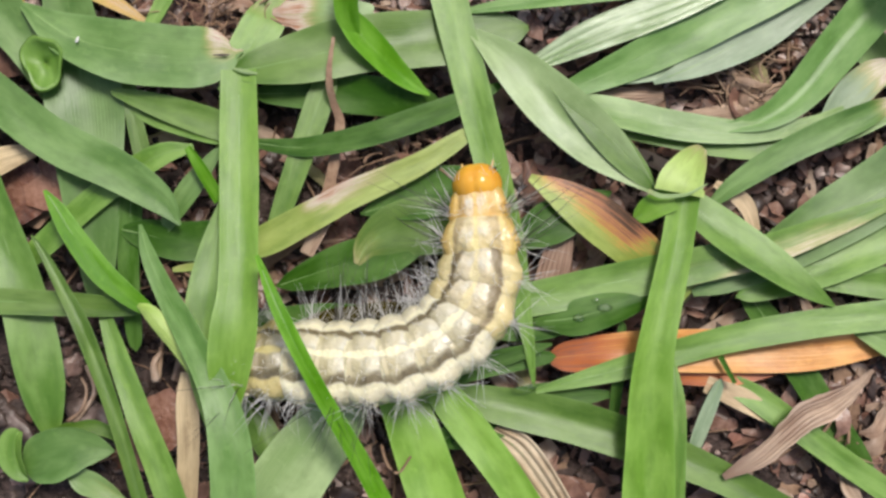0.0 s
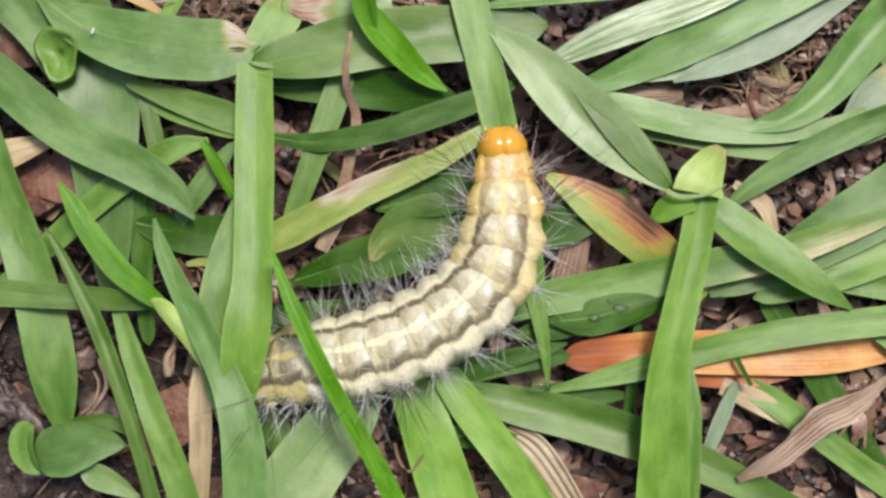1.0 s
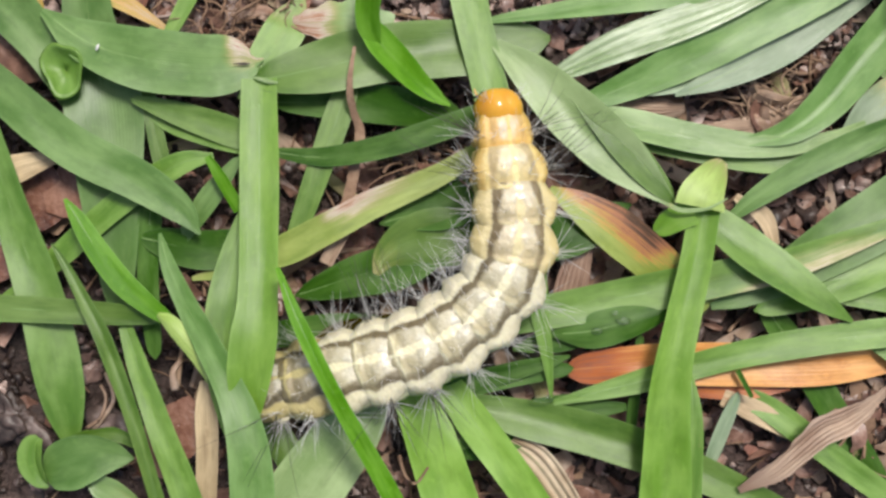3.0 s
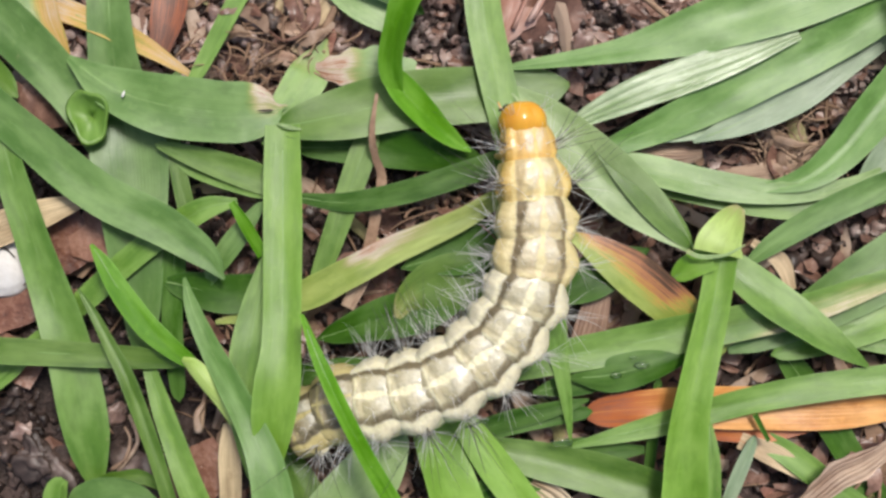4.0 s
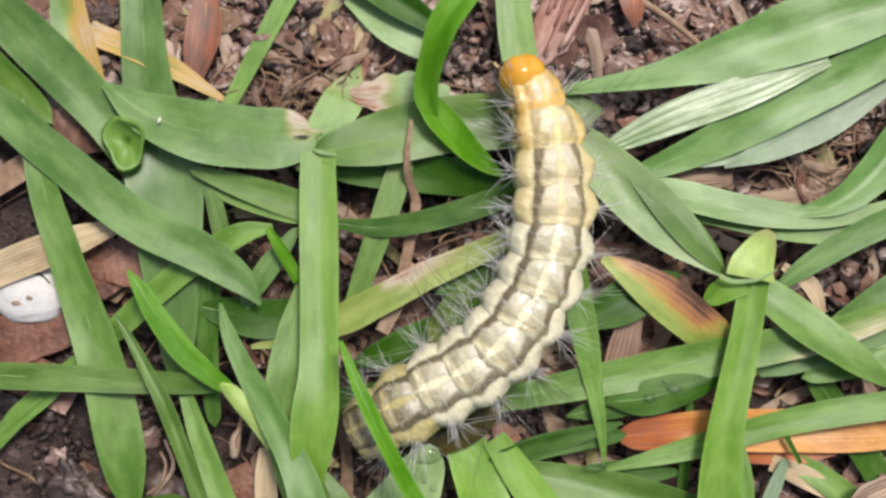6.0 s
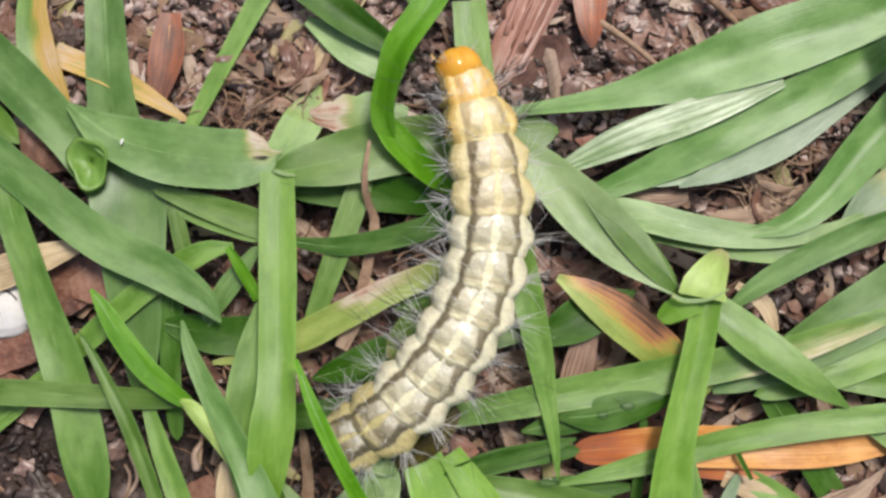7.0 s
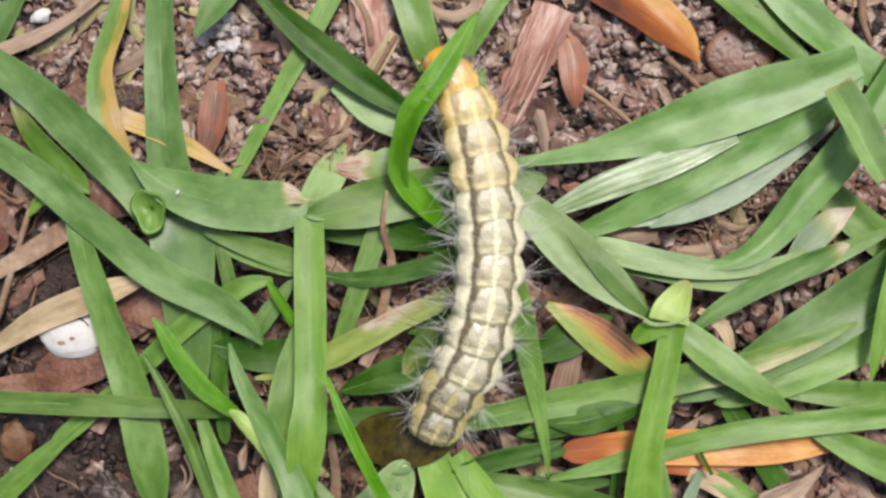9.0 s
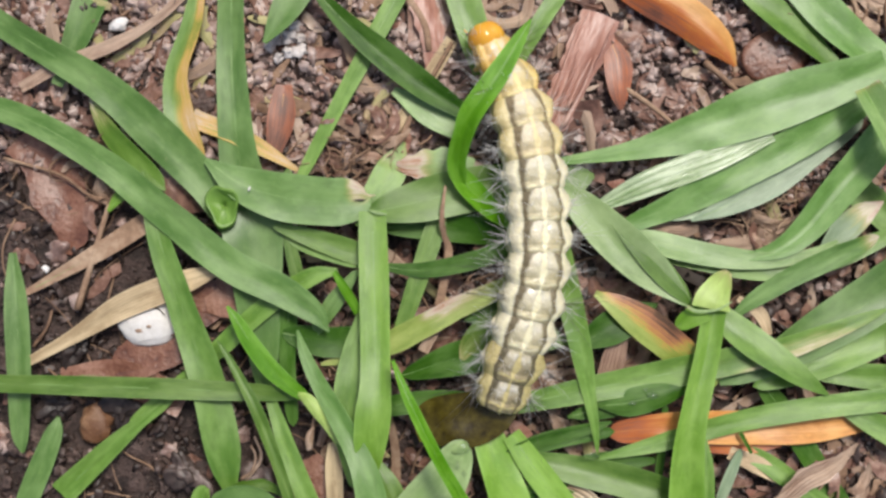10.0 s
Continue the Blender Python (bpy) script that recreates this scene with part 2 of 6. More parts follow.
SOIL = earthy("soil", [(0.34, (0.011, 0.0075, 0.006)), (0.48, (0.032, 0.021, 0.017)), (0.60, (0.085, 0.056, 0.047)), (0.76, (0.25, 0.18, 0.155))], 520, 0.6, 0.3, 0.9, 0.0008)
GRIT = earthy("pinkish_grit", [(0.34, (0.105, 0.060, 0.047)), (0.50, (0.265, 0.17, 0.140)), (0.66, (0.50, 0.395, 0.35))], 230, 0.34, 0.5, 0.6, 0.0003)
CRUMB = earthy("soil_crumb", [(0.34, (0.010, 0.007, 0.006)), (0.48, (0.030, 0.020, 0.016)), (0.60, (0.075, 0.051, 0.042)), (0.76, (0.23, 0.17, 0.15))], 230, 0.45, 0.5, 0.6, 0.0003)
LITTER = earthy("leaf_litter", [(0.32, (0.085, 0.042, 0.030)), (0.47, (0.20, 0.105, 0.074)), (0.57, (0.32, 0.19, 0.14)), (0.70, (0.50, 0.37, 0.30))], 300, 0.32, 0.45, 0.5, 0.0003)
FIBRE = earthy("dry_fibre", [(0.3, (0.14, 0.08, 0.05)), (0.5, (0.30, 0.19, 0.12)), (0.7, (0.48, 0.35, 0.24))], 300, 0.7, 0.3)
BARK = earthy("reddish_wood", [(0.3, (0.23, 0.095, 0.065)), (0.5, (0.41, 0.205, 0.15)), (0.7, (0.62, 0.44, 0.37))], 300, 0.38, 0.5, 0.8, 0.0004, (1.6, 0.35, 1))
TAN = earthy("tan_litter", [(0.32, (0.19, 0.115, 0.075)), (0.5, (0.35, 0.24, 0.165)), (0.68, (0.54, 0.42, 0.33))], 260, 0.45, 0.45, 0.5, 0.0003)
DISC = earthy("dark_red_husk", [(0.32, (0.07, 0.024, 0.017)), (0.5, (0.19, 0.082, 0.05)), (0.7, (0.33, 0.18, 0.125))], 420, 0.36, 0.5, 0.6, 0.0004)
CLOD = earthy("soil_clod", [(0.32, (0.020, 0.013, 0.010)), (0.48, (0.062, 0.040, 0.032)), (0.60, (0.14, 0.095, 0.08)), (0.76, (0.30, 0.23, 0.20))], 420, 0.6, 0.35, 0.9, 0.0006)
WET_LEAF = earthy("wet_olive_leaf", [(0.32, (0.024, 0.017, 0.003)), (0.5, (0.085, 0.068, 0.009)), (0.7, (0.20, 0.17, 0.025))], 260, 0.2, 0.25, 0.4, 0.0002)
SEED = earthy("brown_seed", [(0.3, (0.07, 0.03, 0.014)), (0.5, (0.16, 0.075, 0.035)), (0.7, (0.28, 0.16, 0.085))], 500, 0.5, 0.4, 0.7, 0.0003)
ASH = earthy("crumbly_pale_chip", [(0.3, (0.30, 0.25, 0.22)), (0.48, (0.55, 0.49, 0.45)), (0.7, (0.76, 0.72, 0.69))], 420, 0.6, 0.4, 0.7, 0.0003)
CHALK = earthy("chalky_white", [(0.3, (0.45, 0.42, 0.38)), (0.45, (0.70, 0.67, 0.62)), (0.7, (0.82, 0.80, 0.77))], 420, 0.5, 0.5, 0.6, 0.0002)
DARK = earthy("blackish_gap", [(0.3, (0.02, 0.015, 0.012)), (0.7, (0.08, 0.06, 0.05))], 500, 0.6)


def caterpillar_skin(name, dorsal, edge, stripe, side, line, bold=1.0):
    """Skin of one ring, ahead along x: a pale line on the back, beige plates behind and clear greyish ones in front,
    a cream band at the rear, painted groove shade at both ends, a dark stripe on each side that widens forwards, cream
    flanks."""
    n = Nodes(name, 0.42, 0.4)
    place = n.coords("Object")
    split = n.add("SeparateXYZ")
    n.link(place, split.inputs[0])
    wobble, broad, fine = n.noise(place, 750, 3), n.noise(place, 430, 3), n.noise(place, 2800, 3)
    sway = n.math("SUBTRACT", wobble, 0.5)
    ahead = n.math("ADD", n.math("MULTIPLY", split.outputs[0], 1 / 0.00142), n.math("MULTIPLY", sway, 0.5))
    angle = n.math("ABSOLUTE", n.math("ARCTAN2", split.outputs[1], split.outputs[2]))
    angle = n.math("DIVIDE", n.math("ADD", angle, n.math("MULTIPLY", sway, 0.45)), 3.1416)
    share = n.math("ADD", n.math("MULTIPLY", ahead, 0.45), n.math("MULTIPLY", broad, 1.1))
    skin = n.mix(n.ramp(share, [(0.30, (0, 0, 0)), (0.95, (1, 1, 1))]), dorsal, edge)
    along = n.math("ADD", n.math("MULTIPLY", ahead, 0.5), 0.5)
    milky = n.math("MULTIPLY", n.ramp(angle, [(0.02, (0, 0, 0)), (0.05, (1, 1, 1)), (0.13, (1, 1, 1)), (0.18, (0, 0, 0))]), n.ramp(along, [(0.36, (0, 0, 0)), (0.5, (1, 1, 1)), (0.72, (1, 1, 1)), (0.86, (0, 0, 0))]))
    milky = n.math("MULTIPLY", milky, n.ramp(n.noise(place, 700, 3), [(0.40, (0.12, 0.12, 0.12)), (0.62, (0.9, 0.9, 0.9))]))
    skin = n.mix(milky, skin, (0.78, 0.765, 0.68))
    skin = n.mix(n.ramp(fine, [(0.56, (0, 0, 0)), (0.70, (0.22, 0.22, 0.22))]), skin, (0.80, 0.77, 0.68))
    skin = n.mix(n.ramp(n.noise(place, 1300, 2), [(0.52, (0, 0, 0)), (0.68, (0.4, 0.4, 0.4))]), skin, tuple(0.6 * v for v in dorsal))
    band = n.ramp(n.math("ADD", n.math("MULTIPLY", ahead, 0.5), 0.5), [(0.10, (0, 0, 0)), (0.125, (1, 1, 1)), (0.15, (1, 1, 1)), (0.19, (0, 0, 0))])
    skin = n.mix(n.math("MULTIPLY", band, 0.7), skin, line)
    # Shadow of the grooves between rings, tinted into both ends of the skin
    groove_shade = n.ramp(n.math("ADD", n.math("MULTIPLY", ahead, 0.5), 0.5), [(0.05, (1, 1, 1)), (0.095, (0, 0, 0)), (0.93, (0, 0, 0)), (0.99, (1, 1, 1))])
    skin = n.mix(n.math("MULTIPLY", groove_shade, 0.22), skin, stripe)
    skin = n.mix(n.ramp(n.math("ADD", angle, n.math("MULTIPLY", n.math("SUBTRACT", fine, 0.5), 0.02)), [(0.016, (0.9, 0.9, 0.9)), (0.036, (0, 0, 0))]), skin, line)
    wide = n.math("MULTIPLY", n.math("MAXIMUM", n.math("ADD", ahead, 0.25), 0), 0.075)
    dark = n.math("MULTIPLY", n.ramp(n.math("ADD", angle, wide), [(0.188, (0, 0, 0)), (0.235, (1, 1, 1))]), n.ramp(angle, [(0.268, (1, 1, 1)), (0.298, (0, 0, 0))]))
    skin = n.mix(n.math("MULTIPLY", dark, n.math("MINIMUM", n.math("ADD", n.math("MULTIPLY", broad, 1.6 * bold), 0.05 * bold), 0.92)), skin, stripe)
    flank = n.ramp(angle, [(0.275, (0, 0, 0)), (0.30, (1, 1, 1)), (0.46, (1, 1, 1)), (0.52, (0.3, 0.3, 0.3))])
    skin = n.mix(flank, skin, n.mix(n.ramp(broad, [(0.4, (0, 0, 0)), (0.62, (1, 1, 1))]), side, tuple(0.7 * v for v in side)))
    yellow = n.math("MULTIPLY", n.ramp(angle, [(0.285, (0, 0, 0)), (0.30, (1, 1, 1)), (0.325, (1, 1, 1)), (0.35, (0, 0, 0))]), 0.5)
    skin = n.mix(yellow, skin, line)
    under = n.ramp(angle, [(0.455, (0, 0, 0)), (0.49, (0.85, 0.85, 0.85)), (0.53, (0.85, 0.85, 0.85)), (0.56, (0, 0, 0))])
    skin = n.mix(n.math("MULTIPLY", under, bold), skin, tuple(0.75 * v for v in dorsal))
    n.colour(skin)
    n.bsdf.inputs["Coat Weight"].default_value, n.bsdf.inputs["Coat Roughness"].default_value = 0.25, 0.06
    n.bump(n.math("ADD", n.math("ADD", wobble, broad), n.math("MULTIPLY", fine, 0.5)), 0.6, 0.00035)
    n.bsdf.inputs["Subsurface Weight"].default_value = 0.35
    n.bsdf.inputs["Subsurface Radius"].default_value = (0.0012, 0.0010, 0.0006)
    n.bsdf.inputs["Subsurface Scale"].default_value = 0.5
    return n.mat


SKIN = caterpillar_skin("caterpillar_skin", (0.53, 0.47, 0.29), (0.64, 0.595, 0.44), (0.14, 0.105, 0.05), (0.83, 0.765, 0.54), (0.86, 0.81, 0.55))
SKIN_FRONT = caterpillar_skin("caterpillar_skin_ochre", (0.70, 0.56, 0.26), (0.78, 0.67, 0.40), (0.34, 0.23, 0.10), (0.80, 0.56, 0.18), (0.86, 0.74, 0.36), 0.6)
SKIN_COLLAR = caterpillar_skin("caterpillar_skin_amber", (0.78, 0.50, 0.16), (0.82, 0.58, 0.26), (0.60, 0.36, 0.11), (0.80, 0.50, 0.12), (0.85, 0.62, 0.24), 0.4)
SKIN_MIDDLE = caterpillar_skin("caterpillar_skin_buff", (0.60, 0.50, 0.29), (0.69, 0.61, 0.43), (0.18, 0.13, 0.06), (0.80, 0.66, 0.32), (0.78, 0.68, 0.38))
SKIN_TAIL = caterpillar_skin("caterpillar_skin_olive", (0.30, 0.25, 0.14), (0.46, 0.41, 0.28), (0.10, 0.08, 0.04), (0.60, 0.50, 0.22), (0.58, 0.50, 0.22))


def plain(name, colour, rough=0.4, spec=0.5, second=None, scale=600, bump=0.3, depth=0.0001):
    n = Nodes(name, rough, spec)
    fac = n.noise(n.coords("Object"), scale, 3)
    n.colour(n.mix(n.ramp(fac, [(0.35, (0, 0, 0)), (0.65, (1, 1, 1))]), colour, second or tuple(0.7 * v for v in colour)))
    n.bump(fac, bump, depth)
    return n.mat


HEAD = plain("head_capsule_orange", (0.80, 0.42, 0.045), 0.12, 0.6, (0.68, 0.30, 0.025), 500, 0.1)
FACE = plain("face_plate_amber", (0.85, 0.52, 0.16), 0.25, 0.5)
EYE = plain("ocellus_dark", (0.03, 0.02, 0.015), 0.15)
RIB = plain("leaf_rib", (0.27, 0.42, 0.14), 0.4, 0.5, (0.20, 0.34, 0.10), 300)
WART = plain("wart_cream", (0.74, 0.69, 0.48), 0.32, 0.5, (0.58, 0.52, 0.36), 700, 0.5, 0.0003)
WART_TAIL = plain("wart_yellowish", (0.66, 0.56, 0.28), 0.35, 0.5, (0.46, 0.37, 0.17), 700, 0.5, 0.0003)
WART_OCHRE = plain("wart_ochre", (0.62, 0.43, 0.14), 0.32, 0.5, (0.52, 0.34, 0.10), 700, 0.5, 0.0003)
HAIR = plain("seta_white", (0.82, 0.80, 0.76), 0.35, 0.5)
HAIR_DARK = plain("seta_dark", (0.05, 0.04, 0.035), 0.4, 0.5)


def water():
    """A clear film: what lies below shows through, with a sharp gloss on top."""
    n = Nodes("water")
    clear, gloss, mixer = n.add("BsdfTransparent"), n.add("BsdfGlossy", Roughness=0.03), n.add("MixShader")
    n.link(n.add("Fresnel", IOR=1.45).outputs[0], mixer.inputs[0])
    n.link(clear.outputs[0], mixer.inputs[1])
    n.link(gloss.outputs[0], mixer.inputs[2])
    n.link(mixer.outputs[0], n.tree.nodes["Material Output"].inputs[0])
    return n.mat


WATER = water()


# ---- building helpers ----
def link_mesh(name, bm, material, parent=None, smooth=True):
    data = bpy.data.meshes.new(name)
    bm.to_mesh(data)
    bm.free()
    for polygon in data.polygons:
        polygon.use_smooth = smooth
    for m in material if isinstance(material, (list, tuple)) else (material,):
        data.materials.append(m)
    ob = new(name, data)
    if parent:
        ob.parent = parent
    return ob


def part(name, bm, material, parent, label="", smooth=True):
    return tagged(link_mesh(name, bm, material, parent, smooth), label)


def crisp(bm, limit=0.7):
    """Keeps the shading of the two faces of a sheet apart along its rim."""
    for e in bm.edges:
        if len(e.link_faces) == 2 and e.calc_face_angle() > limit:
            e.smooth = False


def curve_through(points, steps):
    """Catmull-Rom through rows of numbers; gives rows and the share of the way."""
    p = np.array(points, float)
    p = np.vstack([2 * p[0] - p[1], p, 2 * p[-1] - p[-2]])
    rows = []
    for i in range(1, len(p) - 2):
        for t in np.linspace(0, 1, steps, endpoint=(i == len(p) - 3)):
            a, b, c, d = p[i - 1:i + 3]
            rows.append(0.5 * (2 * b + (c - a) * t + (2 * a - 5 * b + 4 * c - d) * t * t + (3 * b - a - 3 * c + d) * t ** 3))
    return np.array(rows)


def strip(points, fold=0.15, tilt=0.0, thick=0.14, steps=7, columns=9, wave=0.03, ragged=0.0, seed=0, edge=0.0, sway=20.0, centres=None):
    """A leaf blade as a closed thin solid. points: rows of x, y, z, width (mm) and dryness. fold: depth of its keel, as a share of the width.
    tilt: degrees of lean about its length. edge: withering on one edge only (+ or -)."""
    rng = random.Random(seed)
    rows = curve_through(points, steps)
    bm = bmesh.new()
    uv, dry = bm.loops.layers.uv.new("UVMap"), bm.verts.layers.float.new("dry")
    loops, length = [], 0.0
    shift = rng.uniform(0, 50)
    for i, row in enumerate(rows):
        here, width = Vector(row[:3]), max(row[3], 0.05)
        ahead = Vector(rows[min(i + 1, len(rows) - 1)][:3]) - Vector(rows[max(i - 1, 0)][:3])
        if i:
            length += (here - Vector(rows[i - 1][:3])).length
        ahead.normalize()
        side = ahead.cross(Vector((0, 0, 1)))
        side = side.normalized() if side.length > 1e-4 else Vector((1, 0, 0))
        side = Matrix.Rotation(radians(tilt + sway * 1.6 * noise.noise((length * 0.09 + shift, 5, 1))), 3, ahead) @ side
        up = side.cross(ahead).normalized()
        top, under = [], []
        for k in range(columns):
            v = 2 * k / (columns - 1) - 1
            w = width * (1 + wave * noise.noise((length * 0.25 + shift, v * 2, 0)))
            rough = ragged * noise.noise((length * 1.3 + shift, 7 * v, 3)) if abs(v) > 0.9 else 0
            lift = 0.6 * fold * width * (math.sqrt(v * v + 0.012) - 0.5) + 0.05 * width * noise.noise((length * 0.3 + shift, v, 9))
            place = here + side * (v * 0.5 * w + rough) + up * lift
            t = 0.5 * thick * (1 - 0.6 * abs(v)) * min(1, width)
            if centres is not None and k == columns // 2:
                centres.append(tuple(place + up * (t - 0.036)))
            for store, offset in ((top, t), (under, -t)):
                vert = bm.verts.new((place + up * offset) * MM)
                vert[dry] = float(np.clip(row[4] * (1 if not edge else np.clip(0.5 + edge * v, 0, 1)) + (0.0 if row[4] < 0.02 else 0.12 * noise.noise((length * 0.6, v * 3, shift))), 0, 1))
                store.append((vert, length, v))
        loops.append(top + under[::-1])
    count = 2 * columns
    for a, b in zip(loops, loops[1:]):
        for k in range(count):
            quad = (a[k], a[(k + 1) % count], b[(k + 1) % count], b[k])
            face = bm.faces.new([q[0] for q in quad])
            for loop, q in zip(face.loops, quad):
                loop[uv].uv = (q[1], q[2])
    for cap in (loops[0][::-1], loops[-1]):
        face = bm.faces.new([q[0] for q in cap])
        for loop, q in zip(face.loops, cap):
            loop[uv].uv = (q[1], q[2])
    bmesh.ops.recalc_face_normals(bm, faces=bm.faces)
    crisp(bm)
    return bm


blade_count = 0


def blade(points, material=None, label="fresh green grass blade lying among others", name="grass_blade", category="grass", group="", rib=True, **shape):
    global blade_count
    blade_count += 1
    middle = []
    if material in (None, GREEN, DEEP, OLIVE, BLUISH, SHADED_GREEN, MINT, GREYISH):
        for end, near in ((0, 1), (-1, -2)):
            x, y, z, wide, dry = points[end]
            if wide > 0.5 and abs(x) < 34 and -9 < y < 26:
                ahead = (Vector((x, y, z)) - Vector(points[near][:3])).normalized() * 0.9 * wide
                tip = (x + ahead.x, y + ahead.y, z + 0.4 * ahead.z, 0.12, dry)
                points = [tip] + list(points) if end == 0 else list(points) + [tip]
    ob = link_mesh(name, strip(points, seed=blade_count, centres=middle, **shape), material or GREEN)
    if rib and max(p[3] for p in points) > 0.9 and len(points) > 2 and len(middle) > 11:
        part("midrib", tube(bmesh.new(), middle[2:-4:2], 0.05, 6, 0.5), material if material in (STRAW, HUSK, RUST, LITTER) else RIB, ob)
    return tagged(ob, label, category, group)


def tube(bm, points, radius, sides=6, taper=1.0):
    """A tapering tube through points (mm) into bm."""
    rows = curve_through(points, 5) if len(points) > 2 else np.array(points, float)
    rings = []
    for i, row in enumerate(rows):
        here = Vector(row)
        ahead = (Vector(rows[min(i + 1, len(rows) - 1)]) - Vector(rows[max(i - 1, 0)])).normalized()
        side = ahead.orthogonal().normalized()
        up = side.cross(ahead)
        r = radius * (1 + (taper - 1) * i / (len(rows) - 1))
        rings.append([bm.verts.new((here + (side * math.cos(a) + up * math.sin(a)) * r) * MM) for a in np.linspace(0, 2 * math.pi, sides, endpoint=False)])
    for a, b in zip(rings, rings[1:]):
        for k in range(sides):
            bm.faces.new((a[k], a[(k + 1) % sides], b[(k + 1) % sides], b[k]))
    bm.faces.new(rings[0][::-1])
    bm.faces.new(rings[-1])
    return bm


def lump(bm, centre, size, rng, rough=0.25, detail=2, turn=0.0):
    """A rounded uneven lump into bm; centre and half sizes in mm."""
    made = bmesh.ops.create_icosphere(bm, subdivisions=detail, radius=1.0)["verts"]
    shift = Vector((rng.uniform(0, 90), rng.uniform(0, 90), rng.uniform(0, 90)))
    spin = Matrix.Rotation(turn, 3, "Z")
    for v in made:
        k = 1 + rough * noise.noise(v.co * 1.3 + shift) + 0.5 * rough * noise.noise(v.co * 3.1 + shift)
        v.co = (Vector(centre) + spin @ Vector((v.co.x * size[0] * k, v.co.y * size[1] * k, v.co.z * size[2] * k))) * MM
    return bm


# ---- ground ----
def soil_height(x, y):
    """Height in mm of the soil at x, y in mm: hollow under the tuft, level round it."""
    p = Vector((x * 0.13, y * 0.13, 0.0))
    near = math.exp(-((x / 70) ** 2 + ((y - 8) / 60) ** 2) ** 2)
    hollow = 1.5 * math.exp(-(((x - 2) / 27) ** 4 + ((y - 3) / 15) ** 4))
    return near * (0.9 * noise.noise(p) + 0.6 * noise.noise(p * 3.3) + 0.4 * noise.noise(p * 8.1) - hollow) - 0.45


def ground():
    fine = np.arange(-56, 56.1, 0.5)
    far = 60 * 1.6 ** np.arange(1, 16)
    xs = np.concatenate([-far[::-1], fine, far])
    ys = xs + 8
    verts = [(x * MM, y * MM, soil_height(x, y) * MM) for y in ys for x in xs]
    n = len(xs)
    faces = [(j * n + i, j * n + i + 1, (j + 1) * n + i + 1, (j + 1) * n + i) for j in range(n - 1) for i in range(n - 1)]
    data = bpy.data.meshes.new("ground")
    data.from_pydata(verts, [], faces)
    for polygon in data.polygons:
        polygon.use_smooth = True
    data.materials.append(SOIL)
    return tagged(new("ground", data), "dark brown crumbly damp soil", "soil", kind="structure")


ground()


# ---- grass and leaves ----
blade([(-9.8, 19.88, 1.1, 2.1, 0.14), (-10.25, 18.87, 1.4, 2.58, 0.06), (-11.04, 17.52, 1.7, 2.36, 0), (-11.9, 16.26, 1.9, 1.8, 0), (-12.23, 15.69, 1.9, 1.38, 0)], GREEN, "yellow-green sheath bending from a grass stem", fold=0.05, sway=4, rib=False)
blade([(-11.89, 15.81, 2.6, 0.1, 0), (-11.46, 15.66, 2.72, 0.21, 0), (-10.97, 15.56, 2.72, 0.27, 0), (-10.37, 15.49, 2.6, 0.1, 0)], SILVER, "whitish membrane on top of a grass stem", fold=-0.1)
blade([(-11.56, 15.75, 2.4, 2.13, 0), (-11.36, 10.27, 3, 2.38, 0), (-11.2, 5.14, 3.6, 2.29, 0), (-11.14, 2.12, 4.2, 2.41, 0), (-11.29, -0.18, 4.6, 2.79, 0), (-11.5, -2.48, 4.6, 2.46, 0), (-11.47, -4.31, 4.3, 1.4, 0), (-11.19, -5.66, 4.2, 0.17, 0)], BRIGHT, "broad bright green grass blade over the caterpillar's tail", sway=10)
blade([(-12.28, 8.29, 2, 0.41, 0), (-12.91, 4.47, 2.4, 1.92, 0), (-13.4, 1.06, 2.8, 2.25, 0), (-13.37, -2.3, 3, 1.7, 0), (-12.97, -5.31, 3, 0.68, 0)], GREEN)
blade([(-17.45, 6.3, 2.1, 0.2, 0), (-16.78, 4.4, 2.6, 0.9, 0), (-15.54, 2.05, 3.2, 1.3, 0), (-14.05, -0.3, 4, 1.6, 0), (-12.71, -2.6, 4.6, 1.75, 0), (-11.7, -5.0, 5, 2.15, 0), (-11.15, -8.2, 5.1, 2.55, 0), (-10.91, -13.73, 5, 2.64, 0)], MINT, "bluish green grass blade curving over its neighbours")
blade([(-9.77, 4.17, 6, 0.26, 0), (-8.42, 1.07, 6.6, 0.84, 0), (-6.24, -3.22, 6.4, 0.97, 0), (-3.47, -8.09, 5.6, 1.11, 0), (-0.84, -13.38, 4.8, 1.13, 0)], VIVID, "narrow bright green grass blade crossing the caterpillar")
withered_tip = blade([(-24.84, 19.77, 2.4, 0.41, 0), (-22.09, 17.93, 2.6, 2.74, 0), (-18.61, 16.82, 2.7, 3.83, 0), (-15.2, 16.48, 2.6, 3.83, 0), (-13.84, 16.53, 2.5, 3.7, 0.02), (-12.75, 16.64, 2.4, 3.02, 0.5), (-12.08, 16.76, 2.2, 1.72, 0.58), (-11.82, 16.86, 2.1, 0.62, 0.58)], BLUISH, "broad bluish green leaf blade with a withered tip", edge=-0.75)
# The blade isn't cut: a solid dark strip paints the shade inside a tear
part("tear", strip([(-13.1, 16.6, 2.66, 0.04, 0), (-12.75, 16.62, 2.62, 0.12, 0), (-12.4, 16.64, 2.56, 0.16, 0), (-12.1, 16.68, 2.48, 0.05, 0)], fold=0, sway=0, wave=0.2, columns=5, steps=4, seed=3), DARK, withered_tip, "dark strip standing in for the shaded tear near the withered tip")
